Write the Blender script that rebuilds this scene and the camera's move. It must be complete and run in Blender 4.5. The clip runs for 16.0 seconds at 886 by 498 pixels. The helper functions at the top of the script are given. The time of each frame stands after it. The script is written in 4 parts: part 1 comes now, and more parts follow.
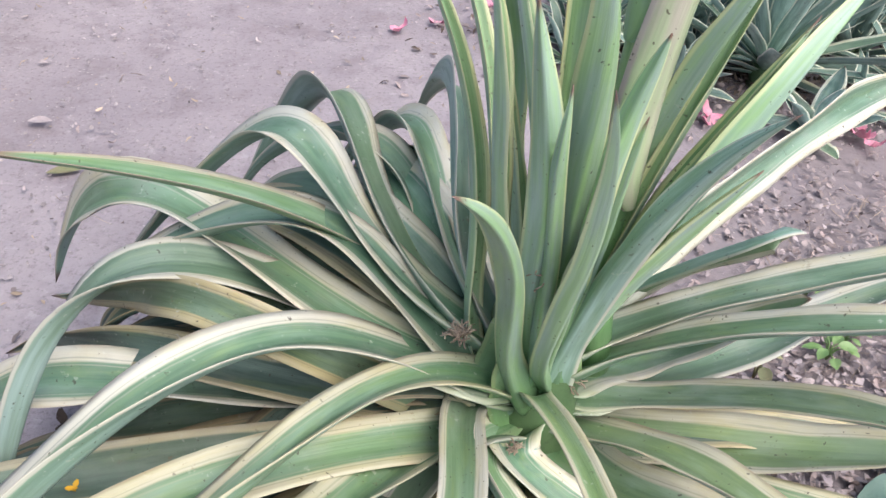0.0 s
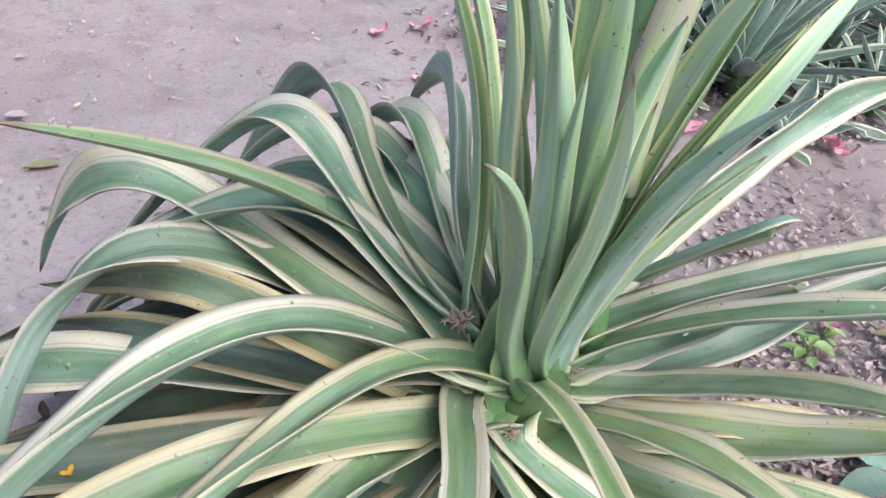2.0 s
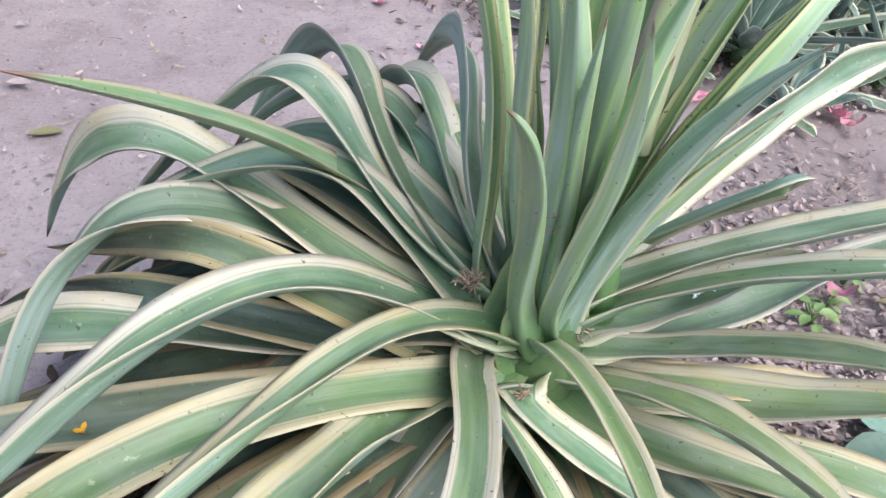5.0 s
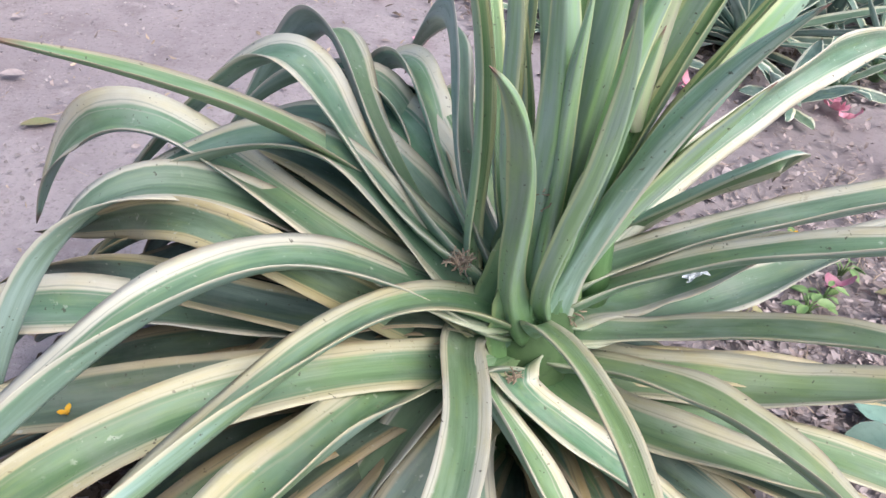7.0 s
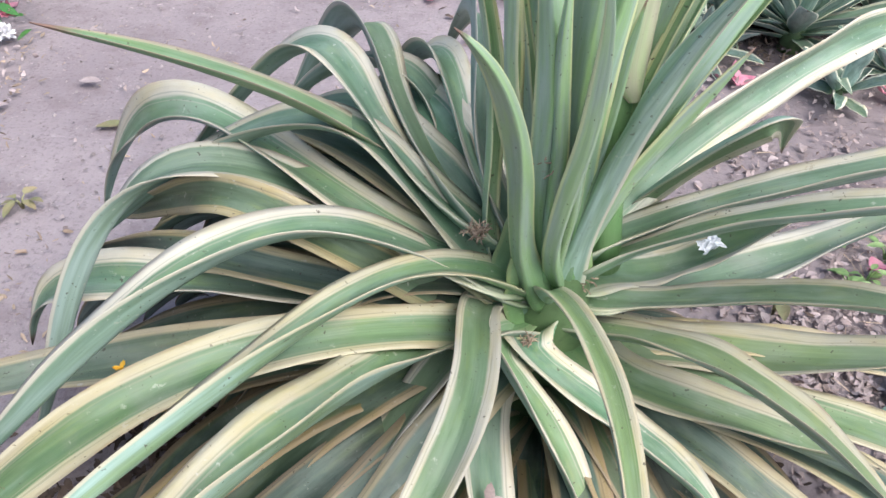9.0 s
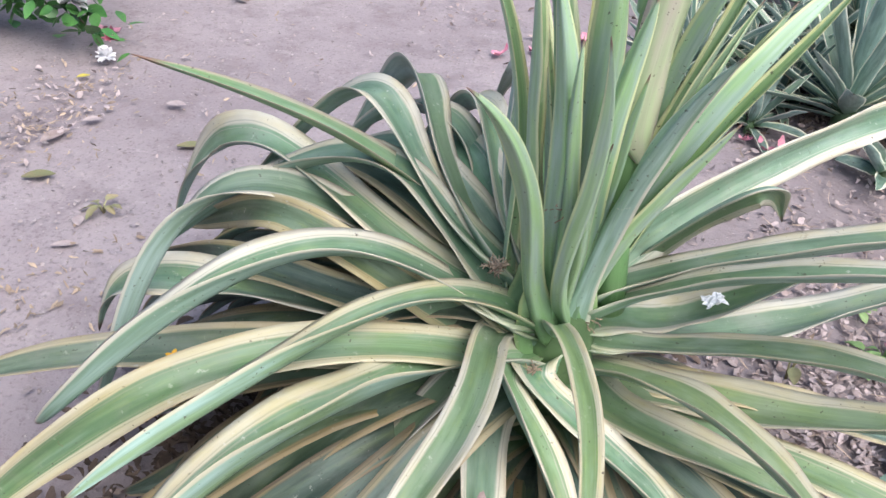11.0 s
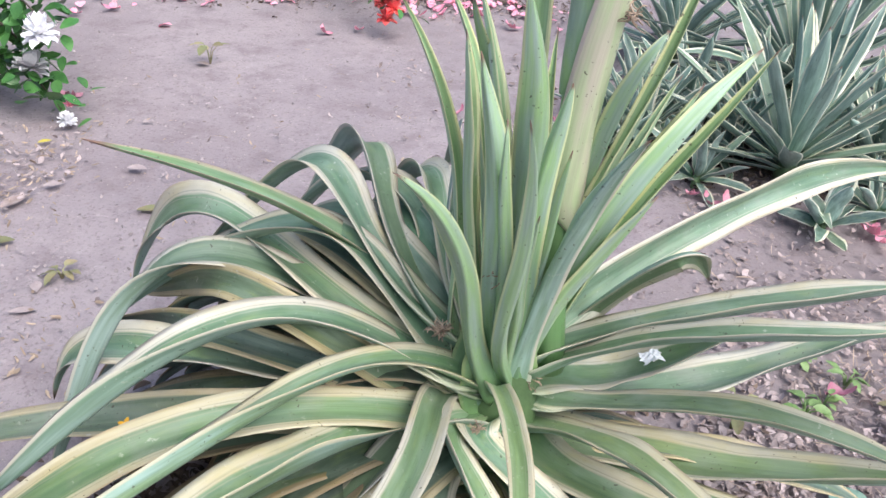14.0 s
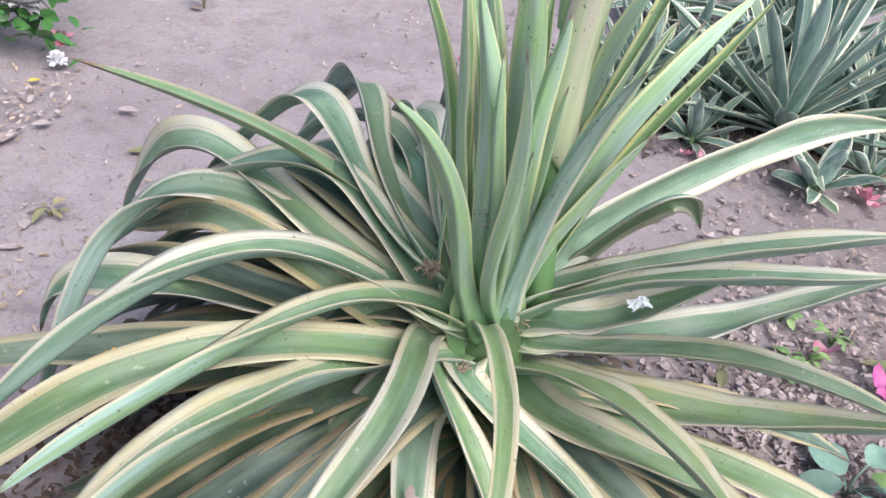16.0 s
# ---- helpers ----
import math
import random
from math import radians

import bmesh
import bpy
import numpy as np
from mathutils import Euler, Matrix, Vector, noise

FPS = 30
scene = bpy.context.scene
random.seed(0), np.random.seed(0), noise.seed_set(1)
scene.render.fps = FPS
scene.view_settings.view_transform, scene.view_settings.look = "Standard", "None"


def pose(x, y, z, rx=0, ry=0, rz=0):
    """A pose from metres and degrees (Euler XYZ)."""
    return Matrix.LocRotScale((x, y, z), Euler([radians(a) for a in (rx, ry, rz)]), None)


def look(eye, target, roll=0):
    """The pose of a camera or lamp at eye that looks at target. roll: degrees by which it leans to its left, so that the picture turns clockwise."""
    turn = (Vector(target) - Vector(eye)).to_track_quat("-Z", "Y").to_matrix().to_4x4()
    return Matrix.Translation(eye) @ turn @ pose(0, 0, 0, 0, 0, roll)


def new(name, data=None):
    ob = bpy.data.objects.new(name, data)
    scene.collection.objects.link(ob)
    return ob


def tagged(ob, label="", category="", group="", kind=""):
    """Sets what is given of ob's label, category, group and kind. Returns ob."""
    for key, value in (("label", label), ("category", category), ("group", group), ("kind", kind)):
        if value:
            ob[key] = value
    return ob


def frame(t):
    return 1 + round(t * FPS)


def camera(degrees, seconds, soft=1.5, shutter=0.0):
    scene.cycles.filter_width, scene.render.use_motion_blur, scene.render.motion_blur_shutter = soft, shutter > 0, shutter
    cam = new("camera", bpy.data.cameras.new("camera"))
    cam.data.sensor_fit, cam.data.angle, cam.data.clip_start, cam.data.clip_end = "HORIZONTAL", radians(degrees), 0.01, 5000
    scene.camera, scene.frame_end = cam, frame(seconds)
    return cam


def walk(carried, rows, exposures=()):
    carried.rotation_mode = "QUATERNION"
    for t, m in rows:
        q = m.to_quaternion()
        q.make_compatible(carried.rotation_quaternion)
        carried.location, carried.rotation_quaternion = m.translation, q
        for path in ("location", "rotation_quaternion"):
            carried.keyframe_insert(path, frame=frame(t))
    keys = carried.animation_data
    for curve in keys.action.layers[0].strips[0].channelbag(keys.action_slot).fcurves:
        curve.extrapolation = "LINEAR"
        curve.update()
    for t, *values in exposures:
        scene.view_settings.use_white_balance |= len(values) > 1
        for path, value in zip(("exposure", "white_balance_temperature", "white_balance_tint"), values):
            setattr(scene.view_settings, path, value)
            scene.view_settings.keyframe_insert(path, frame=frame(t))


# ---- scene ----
cam = camera(56.0, 16.0)
PATH = [
    (0, (-0.074, -0.8659, 1.4035), (0.0002, 0.6971, 0.158), 3.55),
    (0.5, (-0.0891, -0.8671, 1.445), (0.0203, 0.7399, 0.2594), 3.87),
    (1, (-0.0573, -0.8833, 1.4289), (0.0896, 0.7214, 0.2443), 3.11),
    (1.5, (-0.1024, -0.89, 1.406), (0.0622, 0.7035, 0.2087), 4.64),
    (2, (-0.1248, -0.8955, 1.379), (0.0327, 0.6832, 0.1613), 6.03),
    (2.5, (-0.144, -0.9006, 1.3755), (0.0103, 0.6685, 0.1451), 6.07),
    (3, (-0.1349, -0.9179, 1.3442), (0.0229, 0.6407, 0.1008), 6.1),
    (3.5, (-0.1463, -0.9129, 1.3359), (0.016, 0.6338, 0.0784), 6.24),
    (4, (-0.1488, -0.9051, 1.3463), (0.0136, 0.6386, 0.085), 6.31),
    (6.5, (-0.1244, -0.9164, 1.3614), (0.0376, 0.6293, 0.1026), 6.35),
    (7, (-0.1239, -0.9172, 1.3241), (0.0371, 0.6314, 0.0686), 6.35),
    (7.5, (-0.1314, -0.9193, 1.3179), (0.0317, 0.631, 0.065), 6.43),
    (8, (-0.1178, -0.9148, 1.3274), (0.0355, 0.635, 0.0726), 5.57),
    (8.5, (-0.0782, -0.9612, 1.3318), (-0.0311, 0.593, 0.0739), 2.38),
    (11, (0.0292, -1.1517, 1.4094), (-0.1448, 0.4652, 0.2453), 4.02),
    (11.5, (0.0199, -1.1709, 1.4334), (-0.1518, 0.4515, 0.2765), 4.05),
    (12, (0.0525, -1.1942, 1.3934), (-0.1124, 0.4221, 0.2271), 3.45),
    (12.5, (0.0552, -1.1832, 1.4313), (-0.1068, 0.4306, 0.261), 3.04),
    (13, (0.0615, -1.1605, 1.4615), (-0.0963, 0.4794, 0.3276), 2.77),
    (13.5, (0.0671, -1.171, 1.4686), (-0.0751, 0.494, 0.3698), 3.23),
    (14, (0.0773, -1.1806, 1.4712), (-0.0421, 0.5092, 0.4081), 4.12),
    (14.5, (0.0951, -1.1804, 1.4861), (0.0074, 0.53, 0.4532), 5.24),
    (15, (0.0947, -1.2061, 1.4022), (0.013, 0.4722, 0.3174), 5.62),
    (15.5, (0.0818, -1.2151, 1.3969), (-0.0081, 0.4312, 0.2648), 5.95),
    (16, (0.0832, -1.1983, 1.4313), (-0.0053, 0.4469, 0.2976), 6.32),
]
walk(cam, [(t, look(eye, target, roll)) for t, eye, target, roll in PATH])

# ---- light: soft open shade under a hazy sky ----
world = bpy.data.worlds.new("sky")
scene.world = world
world.use_nodes = True
wn = world.node_tree.nodes
sky = wn.new("ShaderNodeTexSky")
sky.sky_type, sky.sun_disc = "NISHITA", False
sky.sun_elevation, sky.sun_rotation = radians(52), radians(136)
sky.air_density, sky.dust_density, sky.ozone_density = 1.0, 4.0, 1.0
wn["Background"].inputs["Strength"].default_value = 0.145
world.node_tree.links.new(sky.outputs[0], wn["Background"].inputs["Color"])
sun = new("sun", bpy.data.lights.new("sun", "SUN"))
sun.data.energy, sun.data.angle, sun.data.color = 1.95, radians(60), (0.95, 0.97, 1.0)
sun.matrix_world = look((0, 0, 0), (-0.52, 0.54, -0.95))
scene.view_settings.exposure = 0.74


# ---- material helpers ----
class Nodes:
    def __init__(self, name):
        self.mat = bpy.data.materials.new(name)
        self.mat.use_nodes = True
        self.tree = self.mat.node_tree
        self.bsdf = self.tree.nodes["Principled BSDF"]

    def add(self, kind, **values):
        n = self.tree.nodes.new(kind)
        for k, v in values.items():
            setattr(n, k, v)
        return n

    def link(self, a, b):
        self.tree.links.new(a, b)

    def put(self, socket, v):
        if isinstance(v, bpy.types.NodeSocket):
            self.link(v, socket)
        else:
            socket.default_value = v

    def math(self, op, a, b=0.0, c=0.0, clamp=False):
        n = self.add("ShaderNodeMath", operation=op, use_clamp=clamp)
        for s, v in zip(n.inputs, (a, b, c)):
            self.put(s, v)
        return n.outputs[0]

    def mix(self, f, a, b, blend="MIX"):
        n = self.add("ShaderNodeMix", data_type="RGBA", blend_type=blend)
        self.put(n.inputs[0], f)
        for s, v in ((n.inputs[6], a), (n.inputs[7], b)):
            self.put(s, (*v, 1.0) if isinstance(v, tuple) and len(v) == 3 else v)
        return n.outputs[2]

    def noise(self, vec, scale, detail=4.0, rough=0.55):
        n = self.add("ShaderNodeTexNoise")
        n.inputs["Scale"].default_value, n.inputs["Detail"].default_value = scale, detail
        n.inputs["Roughness"].default_value = rough
        if vec is not None:
            self.link(vec, n.inputs["Vector"])
        return n.outputs["Fac"]

    def step(self, v, lo, hi):
        n = self.add("ShaderNodeMapRange", interpolation_type="SMOOTHSTEP")
        self.put(n.inputs["Value"], v)
        self.put(n.inputs["From Min"], lo)
        self.put(n.inputs["From Max"], hi)
        return n.outputs["Result"]

    def attr(self, name):
        return self.add("ShaderNodeAttribute", attribute_name=name).outputs["Fac"]

    def rand(self):
        return self.add("ShaderNodeObjectInfo").outputs["Random"]

    def place(self):
        return self.add("ShaderNodeTexCoord").outputs["Object"]

    def bump(self, h, strength, dist):
        n = self.add("ShaderNodeBump")
        n.inputs["Strength"].default_value, n.inputs["Distance"].default_value = strength, dist
        self.link(h, n.inputs["Height"])
        self.link(n.outputs[0], self.bsdf.inputs["Normal"])

    def xyz(self, x, y, z):
        n = self.add("ShaderNodeCombineXYZ")
        for s, v in zip(n.inputs, (x, y, z)):
            self.put(s, v)
        return n.outputs[0]


def leaf_material(name, green, deep, cream, dust, margin, gloss, lined=0.06, warm=0.35, wax_tint=(0.33, 0.46, 0.43), heart=(0.4, 0.22, (0.115, 0.25, 0.12))):
    """Variegated agave blade: striped green middle and cream margins above, plain waxy green below, dust and pits."""
    m = Nodes(name)
    across, along, under, rnd = m.attr("across"), m.attr("along"), m.attr("under"), m.rand()
    side = m.math("ABSOLUTE", across)
    shift = m.math("MULTIPLY", rnd, 37.0)
    second = m.math("FRACT", m.math("MULTIPLY", rnd, 7.31))
    third = m.math("FRACT", m.math("MULTIPLY", rnd, 23.7))
    fine = m.noise(m.xyz(m.math("MULTIPLY", along, 2.5), m.math("MULTIPLY", across, 2.2), shift), 2.0, 3.0, 0.5)
    broad = m.noise(m.xyz(m.math("MULTIPLY", along, 3.0), across, shift), 1.6, 3.0)
    patch = m.noise(m.xyz(m.math("MULTIPLY", along, 7.0), m.math("MULTIPLY", across, 1.5), m.math("ADD", shift, 5.0)), 1.3, 5.0, 0.6)
    thread = m.noise(m.xyz(m.math("MULTIPLY", along, 0.5), m.math("MULTIPLY", across, 26.0), shift), 2.0, 2.0)
    fibre = m.noise(m.xyz(m.math("MULTIPLY", along, 1.5), m.math("MULTIPLY", across, 60.0), m.math("ADD", shift, 3.0)), 2.0, 2.0)
    stripe = m.step(thread, 0.52, 0.62)
    body = m.mix(m.math("ADD", 0.35, m.math("MULTIPLY", m.step(fine, 0.30, 0.70), 0.6)), deep, green)
    body = m.mix(m.math("MULTIPLY", m.step(broad, 0.42, 0.75), 0.6), body, tuple(min(1.0, c * 1.35 + 0.04) for c in green))
    body = m.mix(m.math("MULTIPLY", m.step(fibre, 0.45, 0.70), 0.16), body, deep)
    bloom = m.noise(m.xyz(m.math("MULTIPLY", along, 5.0), m.math("MULTIPLY", across, 0.9), m.math("ADD", shift, 11.0)), 1.4, 4.0, 0.55)
    body = m.mix(m.math("MULTIPLY", m.step(bloom, 0.44, 0.70), 0.36), body, (0.28, 0.37, 0.32))
    # yellowing: whole leaves differ, and patches along each one
    yellow = m.math("MULTIPLY", m.math("ADD", m.math("MULTIPLY", m.math("MULTIPLY", third, third), 0.7), m.math("MULTIPLY", m.step(patch, 0.48, 0.78), 0.8)), warm, clamp=True)
    body = m.mix(yellow, body, (0.25, 0.32, 0.10))
    # margin: its inner line wanders, the two sides differ; a pale and a dark line run beside it
    lop = m.math("MULTIPLY", across, m.math("MULTIPLY", m.math("SUBTRACT", second, 0.5), 0.22))
    edge = m.math("ADD", m.math("ADD", side, lop), m.math("MULTIPLY", m.math("SUBTRACT", fine, 0.5), 0.16))
    edge = m.math("ADD", edge, m.math("MULTIPLY", m.math("SUBTRACT", broad, 0.5), 0.22))
    edge = m.math("ADD", edge, m.math("MULTIPLY", m.math("SUBTRACT", rnd, 0.5), 0.16))
    inside = m.step(edge, margin - 0.06, margin + 0.05)

    def line(at, half):
        d = m.math("ABSOLUTE", m.math("SUBTRACT", edge, at))
        return m.math("SUBTRACT", 1.0, m.step(d, half * 0.4, half))

    broken = m.step(broad, 0.34, 0.50)
    creamy = m.mix(m.step(patch, 0.35, 0.75), cream, tuple(c * k for c, k in zip(cream, (0.94, 0.89, 0.70))))
    creamy = m.mix(m.math("MULTIPLY", m.step(bloom, 0.48, 0.72), 0.30), creamy, (0.42, 0.35, 0.30))
    creamy = m.mix(m.math("MULTIPLY", m.step(thread, 0.42, 0.6), 0.10), creamy, tuple(0.55 * c for c in cream))
    creamy = m.mix(m.math("MULTIPLY", m.math("MULTIPLY", line(margin + 0.10, 0.030), broken), 0.32), creamy, deep)
    pale = m.math("MULTIPLY", m.math("MULTIPLY", stripe, m.step(side, margin - 0.45, margin - 0.05)), lined)
    body = m.mix(pale, body, tuple(0.5 * (a + c) for a, c in zip(green, cream)))
    body = m.mix(m.math("MULTIPLY", m.math("MULTIPLY", line(margin - 0.12, 0.03), m.step(second, 0.35, 0.7)), 0.42), body, tuple(0.75 * c for c in cream))
    col = m.mix(inside, body, creamy)
    # pinkish brown rim right at the edge
    rim = m.math("MULTIPLY", m.step(side, 0.90, 0.99), m.step(patch, 0.42, 0.62))
    col = m.mix(m.math("MULTIPLY", rim, 0.32), col, (0.40, 0.27, 0.22))
    # lower face: plain green under a bluish wax, pale only along the very edge
    wax = m.mix(m.step(broad, 0.3, 0.7), tuple(1.3 * g + 0.03 for g in green), wax_tint)
    wax = m.mix(m.math("MULTIPLY", m.math("SUBTRACT", 1.0, m.step(fine, 0.36, 0.62)), 0.28), wax, deep)
    wax = m.mix(m.math("MULTIPLY", stripe, lined * 0.4), wax, tuple(0.35 * a + 0.5 * c for a, c in zip(green, cream)))
    wax = m.mix(m.math("MULTIPLY", m.step(side, 0.84, 0.93), 0.9), wax, cream)
    col = m.mix(m.step(under, 0.4, 0.6), col, wax)
    # the broad base is greener and yellower
    base = m.math("SUBTRACT", 1.0, m.step(along, 0.02, heart[1]))
    col = m.mix(m.math("MULTIPLY", base, heart[0]), col, heart[2])
    heel = m.math("SUBTRACT", 1.0, m.step(along, 0.004, 0.07))
    col = m.mix(m.math("MULTIPLY", heel, 0.8), col, (0.105, 0.19, 0.085))
    # dust, pits, scratches and dried tip
    grime = m.noise(m.place(), 9.0, 6.0, 0.65)
    col = m.mix(m.math("MULTIPLY", m.math("MULTIPLY", m.step(grime, 0.46, 0.74), dust), m.math("SUBTRACT", 1.0, m.math("MULTIPLY", under, 0.7))), col, (0.27, 0.26, 0.24))
    speck = m.math("MULTIPLY", m.step(m.noise(m.place(), 95.0, 3.0), 0.62, 0.70), m.step(m.noise(m.place(), 13.0, 2.0), 0.5, 0.65))
    col = m.mix(m.math("MULTIPLY", speck, min(1.0, dust + 0.15)), col, (0.55, 0.55, 0.50))
    pits = m.math("MULTIPLY", m.step(m.noise(m.place(), 130.0, 2.0), 0.67, 0.72), m.step(m.noise(m.place(), 17.0, 2.0), 0.42, 0.56))
    col = m.mix(m.math("MULTIPLY", pits, 0.8), col, (0.05, 0.04, 0.03))
    scab = m.math("MULTIPLY", m.step(m.noise(m.place(), 42.0, 4.0, 0.7), 0.64, 0.70), m.step(m.noise(m.place(), 8.0, 2.0), 0.54, 0.64))
    col = m.mix(m.math("MULTIPLY", scab, 0.55), col, (0.17, 0.12, 0.075))
    col = m.mix(m.step(along, 0.955, 0.99), col, (0.16, 0.10, 0.08))
    tone = m.add("ShaderNodeHueSaturation")
    m.put(tone.inputs["Value"], m.math("ADD", 0.92, m.math("MULTIPLY", second, 0.34)))
    m.put(tone.inputs["Saturation"], m.math("ADD", 0.92, m.math("MULTIPLY", rnd, 0.25)))
    m.link(col, tone.inputs["Color"])
    m.link(tone.outputs[0], m.bsdf.inputs["Base Color"])
    m.put(m.bsdf.inputs["Roughness"], m.math("ADD", gloss, m.math("MULTIPLY", grime, 0.25)))
    m.bsdf.inputs["Specular IOR Level"].default_value = 0.5
    h = m.math("ADD", m.noise(m.xyz(m.math("MULTIPLY", along, 1.0), m.math("MULTIPLY", across, 6.0), shift), 2.5, 3.0), m.math("MULTIPLY", grime, 0.5))
    m.bump(h, 0.22, 0.004)
    return m.mat


GREEN = leaf_material("agave_leaf", (0.120, 0.208, 0.136), (0.050, 0.110, 0.078), (0.51, 0.495, 0.425), 0.26, 0.60, 0.38)
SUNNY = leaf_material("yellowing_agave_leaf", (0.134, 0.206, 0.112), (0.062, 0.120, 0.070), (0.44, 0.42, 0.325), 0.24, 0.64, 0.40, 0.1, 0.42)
# dusty old leaves, also darkened in colour for shade low in the rosette
OLD_DIM = leaf_material("old_dimmed_agave_leaf", (0.090, 0.140, 0.112), (0.036, 0.070, 0.060), (0.42, 0.37, 0.24), 0.35, 0.62, 0.42)
YOUNG = leaf_material("young_agave_leaf", (0.240, 0.365, 0.185), (0.110, 0.215, 0.100), (0.57, 0.61, 0.38), 0.06, 0.68, 0.26, 0.3, 0.18, (0.34, 0.44, 0.40), (0.8, 0.30, (0.115, 0.225, 0.10)))
BACK = leaf_material("small_agave_leaf", (0.125, 0.200, 0.175), (0.060, 0.112, 0.100), (0.72, 0.74, 0.64), 0.2, 0.77, 0.42)


def plain(name, colour, second, scale, rough, bump=0.3, dist=0.003, island=False):
    m = Nodes(name)
    v = m.place()
    n1, n2 = m.noise(v, scale, 5.0), m.noise(v, scale * 7.0, 3.0)
    col = m.mix(m.step(n1, 0.3, 0.7), colour, second)
    col = m.mix(m.math("MULTIPLY", m.step(n2, 0.5, 0.75), 0.4), col, tuple(c * 0.6 for c in colour))
    rnd = m.add("ShaderNodeHueSaturation")
    pick = m.add("ShaderNodeNewGeometry").outputs["Random Per Island"] if island else m.rand()
    m.put(rnd.inputs["Value"], m.math("ADD", 0.65, m.math("MULTIPLY", pick, 0.7)))
    m.link(col, rnd.inputs["Color"])
    m.link(rnd.outputs[0], m.bsdf.inputs["Base Color"])
    m.bsdf.inputs["Roughness"].default_value = rough
    m.bump(n2, bump, dist)
    return m.mat


def ground_material():
    m = Nodes("dusty_soil")
    v = m.place()
    big, mid, fine = m.noise(v, 0.9, 4.0), m.noise(v, 5.0, 6.0, 0.65), m.noise(v, 70.0, 4.0, 0.7)
    col = m.mix(m.step(big, 0.3, 0.7), (0.290, 0.248, 0.266), (0.366, 0.320, 0.336))
    col = m.mix(m.step(mid, 0.45, 0.72), col, (0.25, 0.21, 0.225))
    trod = m.noise(v, 16.0, 5.0, 0.7)
    col = m.mix(m.math("MULTIPLY", m.step(trod, 0.56, 0.70), 0.45), col, (0.20, 0.165, 0.175))
    col = m.mix(m.math("MULTIPLY", m.step(trod, 0.42, 0.30), 0.35), col, (0.52, 0.46, 0.47))
    col = m.mix(m.math("MULTIPLY", m.step(fine, 0.50, 0.72), 0.65), col, (0.17, 0.14, 0.145))
    spot = m.add("ShaderNodeVectorMath", operation="DISTANCE")
    m.link(v, spot.inputs[0])
    spot.inputs[1].default_value = (1.25, 0.6, 0.0)
    humus = m.math("SUBTRACT", 1.0, m.step(m.math("ADD", spot.outputs["Value"], m.math("MULTIPLY", m.math("SUBTRACT", mid, 0.5), 1.4)), 0.55, 1.25))
    col = m.mix(m.math("MULTIPLY", humus, 0.45), col, (0.20, 0.165, 0.16))
    grit = m.add("ShaderNodeTexVoronoi")
    grit.inputs["Scale"].default_value = 55.0
    m.link(v, grit.inputs["Vector"])
    dots = m.math("MULTIPLY", m.math("SUBTRACT", 1.0, m.step(grit.outputs["Distance"], 0.10, 0.2)), m.step(m.noise(v, 21.0, 2.0), 0.5, 0.62))
    col = m.mix(m.math("MULTIPLY", dots, 0.6), col, (0.55, 0.50, 0.46))
    m.link(col, m.bsdf.inputs["Base Color"])
    m.bsdf.inputs["Roughness"].default_value = 0.95
    m.bsdf.inputs["Specular IOR Level"].default_value = 0.15
    m.bump(m.math("ADD", m.math("MULTIPLY", mid, 1.0), m.math("ADD", m.math("MULTIPLY", fine, 0.35), m.math("MULTIPLY", dots, 0.3))), 0.6, 0.02)
    return m.mat


SOIL = ground_material()
STEM = plain("agave_trunk", (0.085, 0.155, 0.070), (0.14, 0.23, 0.10), 9.0, 0.42, 0.15)
LITTER = plain("dry_leaves", (0.23, 0.175, 0.165), (0.38, 0.31, 0.30), 18.0, 0.85, island=True)
PALE = plain("pale_litter", (0.31, 0.255, 0.26), (0.43, 0.36, 0.355), 22.0, 0.85, island=True)
STRAW = plain("straw", (0.42, 0.33, 0.25), (0.30, 0.22, 0.17), 25.0, 0.8, island=True)
GRIT = plain("soil_crumbs", (0.26, 0.22, 0.225), (0.38, 0.33, 0.33), 30.0, 0.95, island=True)
PINK = plain("pink_bract", (0.66, 0.20, 0.32), (0.76, 0.38, 0.46), 30.0, 0.65)
MAGENTA = plain("magenta_bract", (0.62, 0.10, 0.40), (0.72, 0.20, 0.48), 30.0, 0.6)
CORAL = plain("coral_bract", (0.80, 0.10, 0.12), (0.85, 0.20, 0.18), 20.0, 0.6)
WHITE = plain("white_petal", (0.84, 0.84, 0.86), (0.74, 0.74, 0.78), 20.0, 0.55)
FILM = plain("plastic_film", (0.62, 0.66, 0.70), (0.80, 0.83, 0.86), 40.0, 0.22)
YELLOW = plain("yellow_leaf", (0.62, 0.52, 0.08), (0.70, 0.58, 0.16), 20.0, 0.6)
ORANGE = plain("orange_petal", (0.80, 0.40, 0.02), (0.85, 0.52, 0.05), 20.0, 0.6)
FRESH = plain("fresh_leaf", (0.13, 0.23, 0.075), (0.21, 0.31, 0.12), 14.0, 0.5, island=True)
FADED = plain("faded_leaf", (0.24, 0.27, 0.13), (0.34, 0.27, 0.16), 14.0, 0.7)
SAGE = plain("sage_leaf", (0.14, 0.24, 0.20), (0.19, 0.30, 0.24), 10.0, 0.6)
GLOSSY = plain("glossy_leaf", (0.045, 0.15, 0.04), (0.085, 0.225, 0.06), 12.0, 0.35, island=True)
BARK = plain("bark", (0.10, 0.075, 0.06), (0.19, 0.15, 0.12), 14.0, 0.9, 0.6, 0.01)

